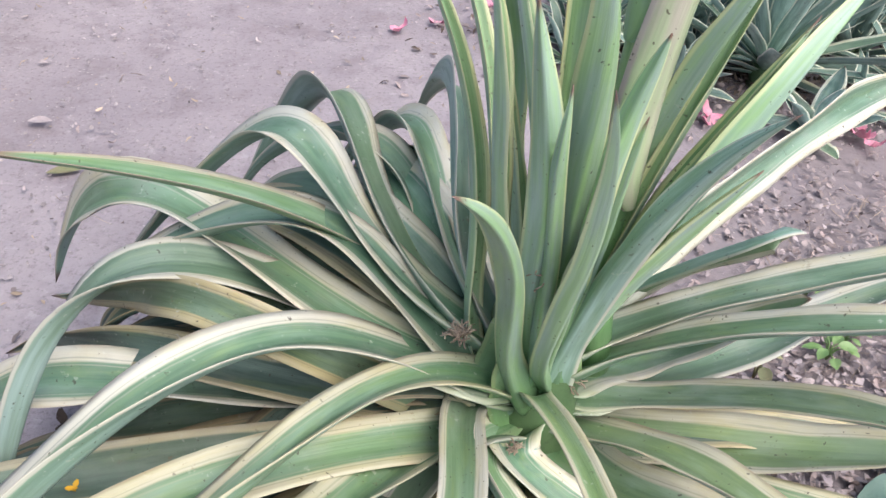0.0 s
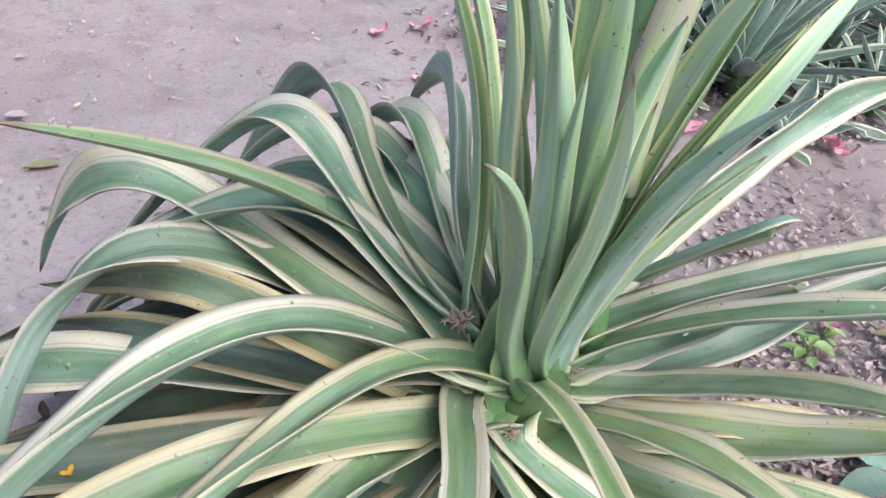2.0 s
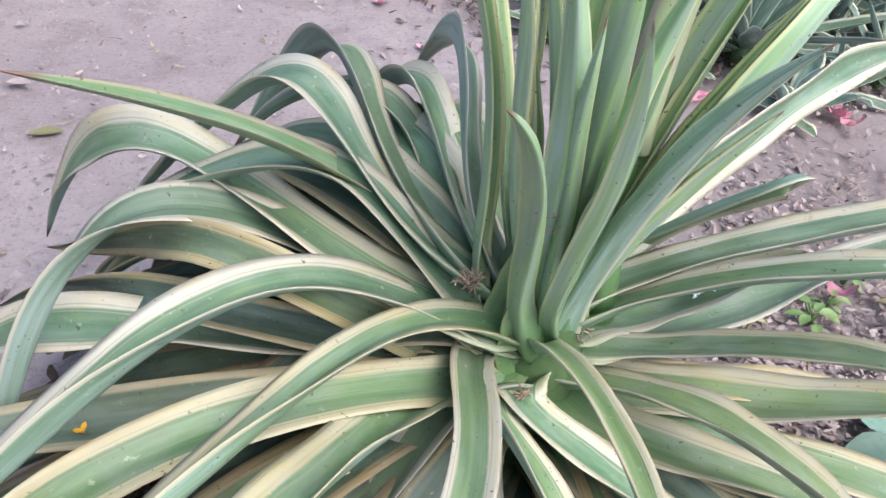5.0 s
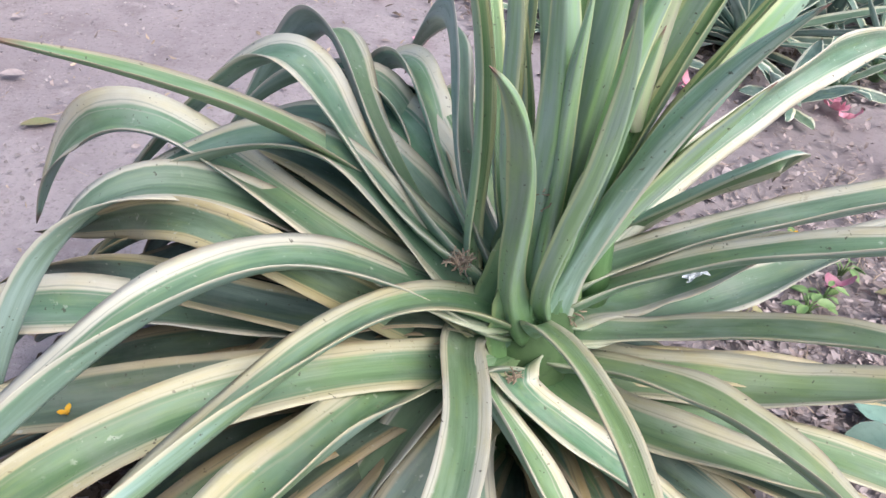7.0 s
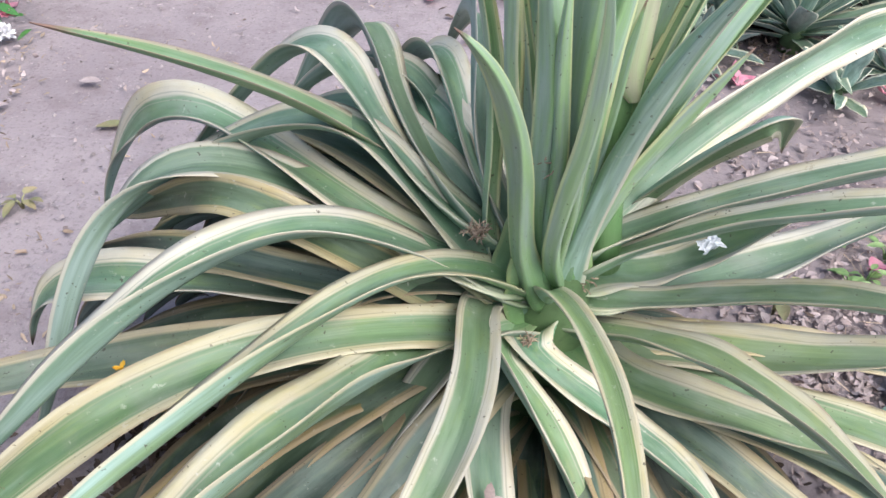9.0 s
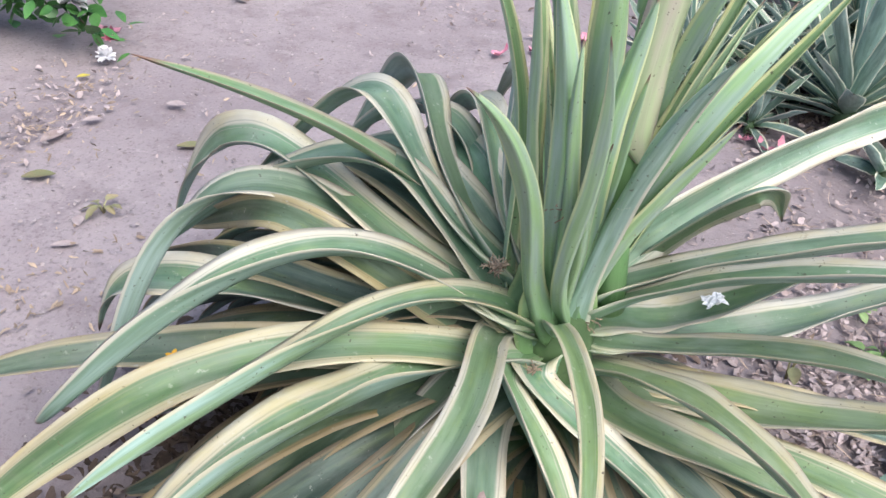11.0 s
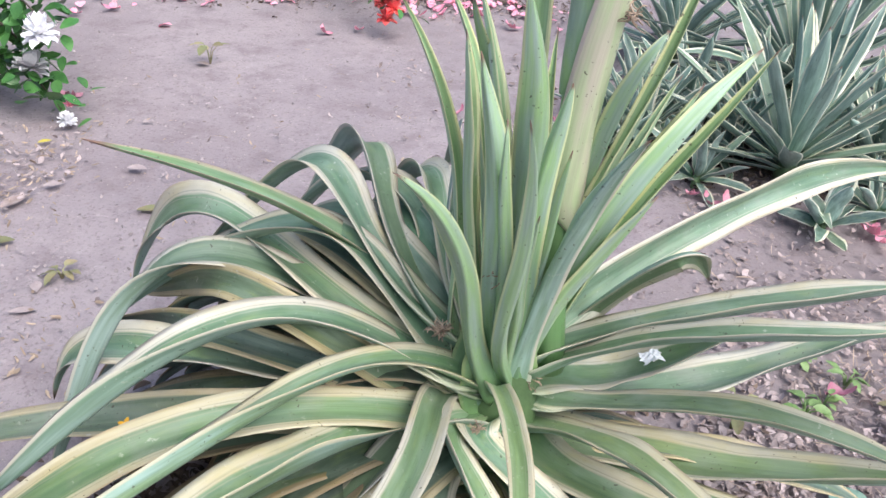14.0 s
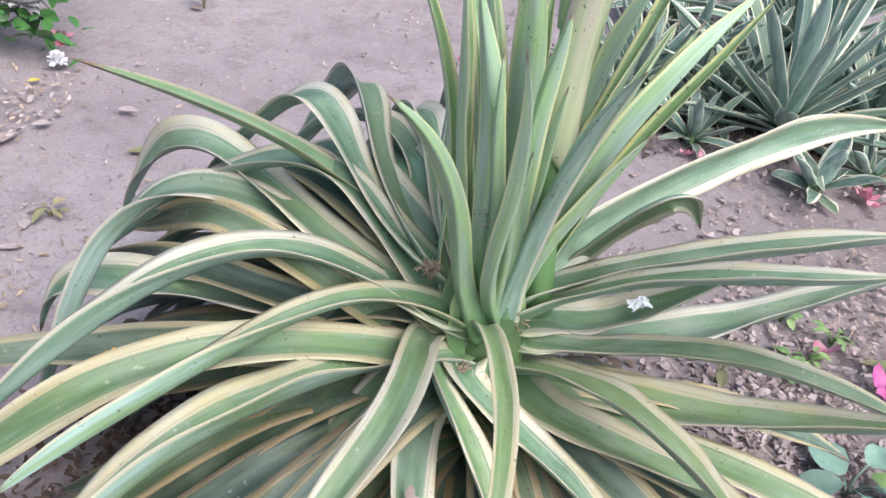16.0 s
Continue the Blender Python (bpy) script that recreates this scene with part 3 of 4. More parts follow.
v, f = tube([(0, 0, -0.03), (0, 0, 0.1), (0.0, 0.0, 0.25), (0.005, 0.0, 0.36), (0.01, 0.0, 0.41), (0.015, 0.0, 0.45), (0.025, 0.0, 0.50), (0.035, 0.0, 0.55)], [0.085, 0.075, 0.068, 0.064, 0.062, 0.055, 0.040, 0.024], 20, 0.05)
child("trunk", mesh_of("trunk", v, f, STEM), agave, "thick pale green trunk")


def stalk_at(z):
    k = z - 0.9
    return Vector((0.057 - 0.014 * k + 0.111 * k * k, -0.001 - 0.070 * k - 0.149 * min(k, 0.5) ** 2, z))


heights = [0.5, 0.6, 0.7, 0.8, 0.925, 0.945, 0.958, 0.97, 1.05, 1.15, 1.2, 1.4, 1.42, 1.44, 1.7, 1.95, 2.2, 2.3]
girths = [0.028, 0.025, 0.023, 0.022, 0.022, 0.029, 0.031, 0.025, 0.025, 0.025, 0.025, 0.025, 0.028, 0.024, 0.023, 0.020, 0.014, 0.004]
v, f = tube([stalk_at(z) for z in heights], girths, 20, 0.03)
ring = [math.sin(4 * math.pi * k / 20) * 0.55 for k in range(20)]
stalk = child("flower_stalk", mesh_of("flower_stalk", v, f, YOUNG, {"across": ring * len(heights), "along": [min(0.05 + 0.9 * max(0.0, z - 0.72), 0.55) for z in heights for _ in range(20)], "under": [0.0] * (20 * len(heights))}), agave, "stout green flower stalk")


def bract(z, azimuth, length, width, lean, material, label=""):
    """A clasping leaf of the stalk, wrapped round it at the foot."""
    az = radians(azimuth)
    out = Vector((math.cos(az), math.sin(az), 0))
    rows, cols = 26, 9
    verts, ac, al, un, faces = [], [], [], [], []
    for low in (0, 1):
        for i in range(rows):
            u = i / (rows - 1)
            c = stalk_at(z + length * u) + out * (lean * length * u ** 1.7 - 0.03 * u)
            half = max(width / 2 * (1 - u ** 2.2) ** 0.8 * min(1, 0.25 + (u / 0.12) ** 0.6), 0.001)
            r = 0.0265 + 0.03 * u
            for j in range(cols):
                x = j / (cols - 1) * 2 - 1
                a = az + x * half / r
                q = r + (0.005 * (1 - 0.8 * x * x) if low else 0.0)
                verts.append(c + Vector((math.cos(a), math.sin(a), 0)) * q)
                ac.append(x)
                al.append(0.2 + 0.78 * u)
                un.append(low)
    k = rows * cols
    for i in range(rows - 1):
        for j in range(cols - 1):
            a = i * cols + j
            faces.append((a, a + cols, a + cols + 1, a + 1))
            faces.append((k + a, k + a + 1, k + a + cols + 1, k + a + cols))
        for a in (i * cols, i * cols + cols - 1):
            q = (a, k + a, k + a + cols, a + cols)
            faces.append(q if a == i * cols else q[::-1])
    return child("bract", mesh_of("bract", verts, faces, material, {"across": ac, "along": al, "under": un}), agave, label)


bract(0.80, -38, 0.72, 0.115, 0.06, BLUSH, "broad pinkish white bract")
bract(1.03, 205, 0.52, 0.105, 0.08, YOUNG, "yellow-green bract")
bract(1.30, 75, 0.34, 0.08, 0.2, YOUNG)
bract(1.45, 250, 0.30, 0.07, 0.2, YOUNG)
bract(1.75, 20, 0.24, 0.06, 0.2, YOUNG)
bract(1.90, 150, 0.20, 0.05, 0.2, YOUNG)

# leaves trailing on the soil at the flank, shade painted in as dark green
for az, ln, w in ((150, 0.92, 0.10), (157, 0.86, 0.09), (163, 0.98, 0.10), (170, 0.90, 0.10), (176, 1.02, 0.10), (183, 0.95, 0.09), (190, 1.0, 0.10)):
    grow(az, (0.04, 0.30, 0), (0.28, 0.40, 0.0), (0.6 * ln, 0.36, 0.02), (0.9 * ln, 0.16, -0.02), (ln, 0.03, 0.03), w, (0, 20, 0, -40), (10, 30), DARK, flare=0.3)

# broad leaves between the arching ones of the flank, their dark colour imitating shade
for az, ln, top, material in ((147, 0.92, 0.47, DARK), (153, 1.0, 0.45, OLD_DIM), (159, 0.96, 0.42, DARK), (141, 0.84, 0.46, DARK), (166, 1.0, 0.40, DARK)):
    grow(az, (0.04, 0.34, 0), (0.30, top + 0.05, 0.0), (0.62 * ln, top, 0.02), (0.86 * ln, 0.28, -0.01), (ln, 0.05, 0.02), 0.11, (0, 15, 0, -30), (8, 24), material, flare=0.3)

# fleshy clasping feet of the young leaves round the crown
for az, top in ((45, 0.70), (90, 0.72), (140, 0.70), (185, 0.68), (215, 0.62)):
    grow(az, (0.050, 0.39, 0), (0.060, 0.44, 0), (0.066, 0.50, 0.004), (0.054, 0.56, 0), (0.046, top, -0.004), 0.070, (0, 0, 0), (34, 62), CROWN, rows=22, cols=9, thick=0.011)

# leaves under the arches of the flank, most darkened to stand for shaded gaps
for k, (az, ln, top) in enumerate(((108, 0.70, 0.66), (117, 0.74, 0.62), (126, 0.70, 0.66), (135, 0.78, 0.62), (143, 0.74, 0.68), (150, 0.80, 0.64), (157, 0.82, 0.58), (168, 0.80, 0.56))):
    grow(az, (0.02, 0.40, 0), (0.22, 0.50, 0.0), (0.42 * ln, top + 0.06, 0.02), (0.86 * ln, top, -0.01), (ln, 0.26, 0.02), 0.125, (0, 10, 0, -10), (8, 24), GREEN if k in (0, 2, 4) else OLD_DIM, flare=0.3)

# low leaves over the litter on the open side
for az, ln, mat in ((-13, 0.92, SUNNY), (-24, 0.84, OLD_DIM), (-38, 0.70, OLD_DIM), (8, 0.80, OLD_DIM)):
    grow(az, (0.02, 0.31, 0), (0.26 * ln, 0.34, 0.0), (0.52 * ln, 0.30, 0.02), (0.78 * ln, 0.24, -0.01), (ln, 0.15, 0.02), 0.10, (0, 12, 0, -15), (10, 28), mat, flare=0.3)

# slender young leaves pressed round the stalk
for az, ln, lean in ((-60, 0.50, 0.10), (-110, 0.56, 0.16), (-10, 0.60, 0.30), (30, 0.55, 0.40), (150, 0.52, 0.10), (-85, 0.42, 0.22), (-35, 0.46, 0.36), (80, 0.6, 0.2)):
    grow(az, (0.035, 0.47, 0), (0.045, 0.47 + 0.25 * ln, 0), (0.05 + 0.3 * lean * ln, 0.47 + 0.5 * ln, 0.004), (0.05 + 0.6 * lean * ln, 0.47 + 0.75 * ln, 0.0), (0.05 + lean * ln, 0.47 + ln, -0.006),
         0.036, (0, 0, 0), (38, 48), YOUNG, rows=24, cols=9)

# drooping leaves that fill the underside, deep shade put into their colour
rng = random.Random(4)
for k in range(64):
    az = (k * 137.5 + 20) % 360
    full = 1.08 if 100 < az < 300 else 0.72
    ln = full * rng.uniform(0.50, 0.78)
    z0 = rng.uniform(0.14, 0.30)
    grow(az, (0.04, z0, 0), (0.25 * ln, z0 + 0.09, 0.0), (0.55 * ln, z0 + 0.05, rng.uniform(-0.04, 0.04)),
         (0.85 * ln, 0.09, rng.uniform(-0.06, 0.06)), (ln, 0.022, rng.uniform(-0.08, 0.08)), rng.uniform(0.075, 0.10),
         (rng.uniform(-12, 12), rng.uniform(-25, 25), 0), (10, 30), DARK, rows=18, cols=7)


# more filler leaves behind and at the flank, coloured dark like shaded gaps
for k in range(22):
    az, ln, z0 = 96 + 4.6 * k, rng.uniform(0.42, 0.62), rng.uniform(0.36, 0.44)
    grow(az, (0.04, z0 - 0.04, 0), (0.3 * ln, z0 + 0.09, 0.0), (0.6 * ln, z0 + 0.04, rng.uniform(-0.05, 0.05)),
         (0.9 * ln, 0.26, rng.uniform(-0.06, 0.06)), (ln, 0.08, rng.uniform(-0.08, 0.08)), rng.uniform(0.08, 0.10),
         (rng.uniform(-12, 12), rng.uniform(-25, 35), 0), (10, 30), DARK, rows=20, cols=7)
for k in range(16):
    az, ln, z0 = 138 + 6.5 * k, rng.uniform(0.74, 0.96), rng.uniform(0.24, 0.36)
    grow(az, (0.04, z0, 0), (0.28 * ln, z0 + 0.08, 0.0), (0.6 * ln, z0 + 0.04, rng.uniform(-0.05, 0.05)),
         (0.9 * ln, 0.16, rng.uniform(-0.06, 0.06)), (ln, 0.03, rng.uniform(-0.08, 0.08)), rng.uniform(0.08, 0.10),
         (rng.uniform(-12, 12), rng.uniform(-25, 35), 0), (10, 30), DARK if k % 5 else OLD_DIM, rows=20, cols=7)


# ---- the bed of smaller agaves behind ----
def rosette(name, label, x, y, n, length, width, seed, material=BACK, low=4, droop=1.0, group="agaves in the bed"):
    r = random.Random(seed)
    big = min(1.0, length / 0.65)
    base = tagged(new(name), label, "agave", group)
    base.location = (x, y, 0)
    v, f = tube([(0, 0, -0.03), (0, 0, 0.05 * big), (0, 0, 0.12 * big)], [0.045 * big, 0.045 * big, 0.02 * big], 10, 0.05)
    child("trunk", mesh_of("trunk", v, f, STEM), base)
    for k in range(n):
        q = (k + 0.5) / n
        az = radians(k * 137.508 + r.uniform(-14, 14) + seed * 50)
        el = radians(82 - (82 - low) * q ** 0.85 + r.uniform(-7, 7))
        ln = length * (0.72 + 0.28 * math.sin(q * math.pi * 0.9 + 0.3)) * r.uniform(0.8, 1.08)
        sag = droop * (r.uniform(0.2, 0.75) * q + 0.05)
        pts, p, e = [], Vector((0.02 * math.cos(az), 0.02 * math.sin(az), (0.03 + 0.10 * (1 - q)) * big)), el
        drift = r.uniform(-0.22, 0.22) * droop
        for s in range(5):
            pts.append(tuple(p))
            d = Vector((math.cos(az + drift * s / 4) * math.cos(e), math.sin(az + drift * s / 4) * math.cos(e), math.sin(e)))
            p = p + d * ln / 4
            p.z = max(p.z, 0.012)
            e -= sag / 3
        child("leaf", blade("leaf", pts, width * r.uniform(0.8, 1.15), (r.uniform(-15, 15), r.uniform(-35, 35) * droop, 0), material, (14, 30), 0.006, rows=13, cols=5, seed=r.random() * 9), base)
    return base


SWORD = "grey-green agave with broad cream-edged sword leaves"
WIDE = "wide old agave with long striped leaves"
BLUE = "small blue-green agave with upright leaves"
LOW = "low agave offset with short broad leaves"
rosette("agave", SWORD, 1.21, 1.97, 38, 0.70, 0.078, 1, low=4, droop=0.35)
rosette("agave", WIDE, 1.49, 2.93, 70, 0.98, 0.064, 2, low=2)
rosette("agave", BLUE, 0.65, 2.20, 22, 0.45, 0.062, 3, low=20)
rosette("agave", SWORD, 2.11, 2.23, 32, 0.70, 0.078, 5, low=2, droop=0.5)
for k, (x, y, n, ln, w) in enumerate([(1.25, 1.56, 9, 0.22, 0.066), (0.84, 1.84, 12, 0.26, 0.046), (1.71, 1.86, 18, 0.36, 0.047), (0.49, 2.04, 12, 0.25, 0.042), (0.88, 2.21, 16, 0.33, 0.045),
                                      (1.49, 1.72, 11, 0.24, 0.052), (0.76, 2.02, 12, 0.25, 0.042), (1.98, 1.82, 16, 0.35, 0.043), (1.37, 2.34, 16, 0.37, 0.049), (0.53, 2.36, 14, 0.29, 0.040), (0.98, 2.09, 14, 0.32, 0.046), (0.67, 2.34, 16, 0.34, 0.048), (1.18, 2.53, 20, 0.40, 0.056), (1.61, 2.15, 18, 0.42, 0.058), (0.59, 2.14, 14, 0.28, 0.045), (1.71, 2.44, 20, 0.44, 0.056), (1.08, 2.27, 18, 0.37, 0.053)]):
    rosette("agave", LOW, x, y, n, ln, w, 20 + k, low=-2)
rosette("agave", BLUE, 0.89, 2.49, 22, 0.44, 0.048, 10, low=10)
rosette("agave", SWORD, 2.46, 2.91, 36, 0.69, 0.069, 11)
rosette("agave", WIDE, 0.92, 3.30, 50, 0.72, 0.054, 12, low=4)


# ---- leaf litter, twigs and grit ----
def scatter(name, label, material, spots, size, lift, slim, seed, curl=0.35, kind="stuff", category="litter"):
    """Many small curled dry leaves joined in one sheet of litter. spots: (x, y, spread x, spread y, number)."""
    r = random.Random(seed)
    verts, faces = [], []
    for cx, cy, sx, sy, n in spots:
        for _ in range(n):
            x, y = r.gauss(cx, sx), r.gauss(cy, sy)
            s, w = size * r.uniform(0.5, 1.5), slim * r.uniform(0.7, 1.3)
            m = Matrix.Translation((x, y, lift + r.uniform(0, 0.005))) @ Euler((r.gauss(0, 0.35), r.gauss(0, 0.35), r.uniform(0, 6.28))).to_matrix().to_4x4()
            c, bow = r.uniform(-curl, curl), r.uniform(-0.4, 0.4)
            k = len(verts)
            for i in range(5):
                u = i / 4
                half = w * s * math.sin(math.pi * (0.06 + 0.88 * u)) ** 0.8 * 0.5 * r.uniform(0.65, 1.35)
                for j in (-1, 0, 1):
                    verts.append(m @ Vector(((u - 0.5 + r.uniform(-0.05, 0.05)) * s, j * half + bow * s * (u - 0.5) ** 2, c * s * (u - 0.5) ** 2 + abs(j) * 0.3 * half)))
            for i in range(4):
                for j in range(2):
                    a = k + i * 3 + j
                    faces.append((a, a + 1, a + 4, a + 3))
    ob = new(name, mesh_of(name, verts, faces, material))
    return tagged(ob, label, category, kind=kind)


scatter("leaf_litter", "brown and tan dry leaves strewn over the soil", LITTER,
        [(1.07, 1.85, 0.46, 0.15, 260), (1.27, 2.19, 0.57, 0.29, 500), (0.26, 2.27, 0.17, 0.19, 90), (-0.24, 2.72, 0.18, 0.17, 60), (1.09, 0.62, 0.34, 0.36, 800), (0.76, 0.10, 0.34, 0.32, 500), (0.85, 0.35, 0.22, 0.22, 350), (1.20, 1.05, 0.30, 0.22, 300),
         (0.74, 0.19, 0.15, 0.13, 120), (-0.82, 1.80, 1.05, 0.79, 70), (-0.95, 3.90, 1.35, 0.16, 700), (-0.21, 4.02, 0.43, 0.17, 300), (1.45, 2.54, 0.94, 0.42, 500), (0.21, -0.24, 0.51, 0.47, 260)],
        0.024, 0.004, 0.42, 3, curl=1.1)
# dark scraps laid where deep shade falls: rosette, bed and back shrubs
scatter("leaf_mould", "dark leaf scraps standing in for shade under the plants", SHADE_LITTER, [(0.06, -0.01, 0.30, 0.27, 700), (-0.29, -0.16, 0.25, 0.23, 300), (-0.46, 0.02, 0.17, 0.18, 700), (-0.45, -0.36, 0.18, 0.17, 500), (0.12, -0.49, 0.31, 0.19, 500), (1.20, 2.10, 0.49, 0.18, 900), (0.83, 2.51, 0.39, 0.26, 500), (1.85, 2.56, 0.47, 0.32, 700), (-0.57, 4.17, 0.71, 0.11, 900), (-2.00, 3.77, 0.36, 0.14, 250)], 0.034, 0.006, 0.36, 13, curl=1.1)
scatter("pale_litter", "pale grey-mauve dry petals and leaf scraps", PALE,
        [(1.14, 0.62, 0.34, 0.36, 700), (0.80, 0.20, 0.22, 0.18, 500), (0.82, 0.42, 0.16, 0.16, 260), (1.28, 1.63, 0.43, 0.16, 120), (-1.66, 1.32, 0.11, 0.24, 110), (-0.82, 1.80, 1.13, 0.91, 30)], 0.024, 0.004, 0.5, 5, curl=1.0)
scatter("straw", "thin grey straw and broken stalks on soil", STRAW,
        [(1.26, 0.79, 0.28, 0.31, 320), (0.80, 0.14, 0.40, 0.35, 120), (-1.00, 1.61, 0.99, 0.76, 50), (1.08, 1.82, 0.42, 0.19, 90)], 0.055, 0.004, 0.045, 8, curl=0.3)
scatter("fine_litter", "fine tan scraps of dry leaf on soil", STRAW, [(-1.66, 1.30, 0.12, 0.26, 320), (-1.18, 0.35, 0.13, 0.18, 110), (-0.83, 1.74, 0.90, 0.74, 160)], 0.022, 0.002, 0.3, 17, curl=0.6)
scatter("soil_crumbs", "small clods and chips on the bare soil", GRIT,
        [(-0.66, 1.87, 1.05, 0.84, 800), (-1.33, 0.98, 0.44, 0.58, 350), (1.06, 1.28, 0.54, 0.49, 300)], 0.010, 0.0, 0.9, 9, curl=1.2)


def petal(x, y, z=0.006, size=0.05, material=None, name="fallen_petal", label="crumpled pink bougainvillea bract on the soil", seed=0, category="petal", turn=None):
    """A crumpled papery flower: three cupped bracts round a middle."""
    r = random.Random(seed * 7 + 3)
    verts, faces = [], []
    for b in range(3):
        a0 = b * 2.09 + r.uniform(-0.3, 0.3)
        k = len(verts)
        for i in range(4):
            u = i / 3
            for j in (-1, 0, 1):
                half = 0.42 * math.sin(math.pi * (0.12 + 0.8 * u))
                p = Vector((u, j * half, 0.5 * u * u * r.uniform(0.5, 1.3) + 0.14 * abs(j) * r.uniform(0.2, 1.6)))
                verts.append(Matrix.Rotation(a0, 3, "Z") @ p * size * 0.6)
        for i in range(3):
            for j in range(2):
                a = k + i * 3 + j
                faces.append((a, a + 1, a + 4, a + 3))
    ob = new(name, mesh_of(name, verts, faces, material or PINK))
    ob.matrix_world = pose(x, y, z, r.uniform(-25, 25), r.uniform(-25, 25), r.uniform(0, 360))
    return tagged(ob, label, category, "fallen petals")


for k, (x, y) in enumerate([(0.81, 1.73), (0.87, 1.68), (0.93, 1.66), (1.45, 1.62), (1.46, 1.51), (1.43, 1.57), (0.01, 1.89), (-0.15, 2.28), (0.03, 2.37), (-0.80, 3.33), (-0.97, 3.23),
                            (-2.20, 3.29), (-1.73, 3.59), (-2.36, 3.16), (-1.82, 2.05), (-0.41, 3.68), (-0.15, 3.81), (0.04, 3.63), (-1.33, 3.81), (0.30, 2.32), (0.23, 2.56), (-0.60, 3.78)]):
    petal(x, y, size=0.055 + 0.02 * (k % 3), seed=k)
scatter("petal_litter", "pink bougainvillea petals strewn on litter", PINK, [(-0.27, 4.05, 0.37, 0.14, 110), (-1.14, 3.86, 0.55, 0.11, 30), (-1.97, 3.43, 0.25, 0.16, 10)], 0.05, 0.01, 0.8, 31, curl=0.7)
for k, (x, y) in enumerate([(1.04, 0.61), (1.24, 0.60)]):
    petal(x, y, 0.02, 0.075, seed=40 + k)
for k, (x, y) in enumerate([(1.16, 0.48), (1.25, 0.50)]):
    petal(x, y, 0.03, 0.10, MAGENTA, seed=50 + k, label="fresh magenta bougainvillea bract on dry litter")
petal(0.52, 0.05, 0.03, 0.08, seed=61)


def flat_leaf(name, x, y, z, length, width, turn, material, label, bend=0.03, tilt=(0, 0)):
    pts, faces = [], []
    for i in range(8):
        u = i / 7
        half = width / 2 * math.sin(math.pi * (0.04 + 0.93 * u)) ** 0.9
        for j in (-1, -0.5, 0, 0.5, 1):
            pts.append(((u - 0.5) * length, j * half, bend * length * (0.25 - (u - 0.5) ** 2) + 0.25 * half * j * j))
    for i in range(7):
        for j in range(4):
            a = i * 5 + j
            faces.append((a, a + 1, a + 6, a + 5))
    ob = new(name, mesh_of(name, pts, faces, material))
    ob.matrix_world = pose(x, y, z, tilt[0], tilt[1], turn)
    return tagged(ob, label, "leaf")


flat_leaf("fallen_leaf", -1.102, 1.200, 0.004, 0.098, 0.045, 15, FADED, "fallen green leaf lying on bare soil", 0.05)
flat_leaf("fallen_leaf", -1.271, 1.473, 0.008, 0.074, 0.043, 5, PALE, "pale dry leaf lying on bare soil")
flat_leaf("fallen_leaf", -1.481, 0.905, 0.004, 0.101, 0.050, 25, FADED, "fallen green leaf lying on bare soil", 0.05)
flat_leaf("fallen_leaf", -1.702, 1.612, 0.006, 0.051, 0.030, 40, YELLOW, "small yellow leaf lying on bare soil")
flat_leaf("fallen_leaf", -1.422, 2.593, 0.006, 0.076, 0.038, -20, LITTER, "brown dry leaf lying on bare soil")
flat_leaf("fallen_leaf", -1.501, 1.290, 0.006, 0.062, 0.040, 30, PALE, "pale curled dry leaf on bare soil")
flat_leaf("fallen_leaf", -1.565, 1.149, 0.006, 0.107, 0.053, 70, LITTER, "brown dry leaf lying on bare soil")
flat_leaf("fallen_leaf", -1.241, 0.699, 0.006, 0.056, 0.033, 120, PALE, "pale curled dry leaf on bare soil")
flat_leaf("fallen_leaf", -1.219, 0.581, 0.006, 0.076, 0.029, 20, PALE, "pale curled dry leaf on bare soil")


# ---- weeds beside the rosette ----
def weed(x, y, leaves, size, height, seed, material, label, spread=0.8):
    r = random.Random(seed)
    base = tagged(new("weed"), label, "weed", "weeds")
    base.location = (x, y, 0)
    for k in range(leaves):
        az, el = k * 2.4 + r.uniform(-0.4, 0.4), r.uniform(0.5, 1.2)
        reach, z = size * spread * r.uniform(0.3, 1.0), height * r.uniform(0.35, 1.0)
        tip = Vector((math.cos(az) * reach, math.sin(az) * reach, z))
        v, f = tube([(0, 0, -0.01), (tip.x * 0.4, tip.y * 0.4, z * 0.7), tuple(tip)], [0.003, 0.0022, 0.0015], 6)
        child("stem", mesh_of("stem", v, f, material), base)
        ln, wd = size * r.uniform(0.7, 1.2), size * r.uniform(0.45, 0.7)
        verts, faces = [], []
        m = Matrix.Translation(tip) @ Euler((r.uniform(-0.3, 0.3), r.uniform(-0.2, 0.5), az)).to_matrix().to_4x4()
        for i in range(8):
            u = i / 7
            half = wd / 2 * math.sin(math.pi * (0.05 + 0.92 * u ** 0.8)) ** 0.8
            for j in (-1, -0.5, 0, 0.5, 1):
                verts.append(m @ Vector((u * ln, j * half * (1 + 0.08 * math.sin(i * 3.1)), 0.18 * ln * (u - u * u * 1.4) + 0.25 * half * abs(j) + 0.02 * ln * math.sin(i * 2.2) * abs(j))))
        for i in range(7):
            for j in range(4):
                a = i * 5 + j
                faces.append((a, a + 1, a + 6, a + 5))
        child("leaf", mesh_of("leaf", verts, faces, material), base)
    return base


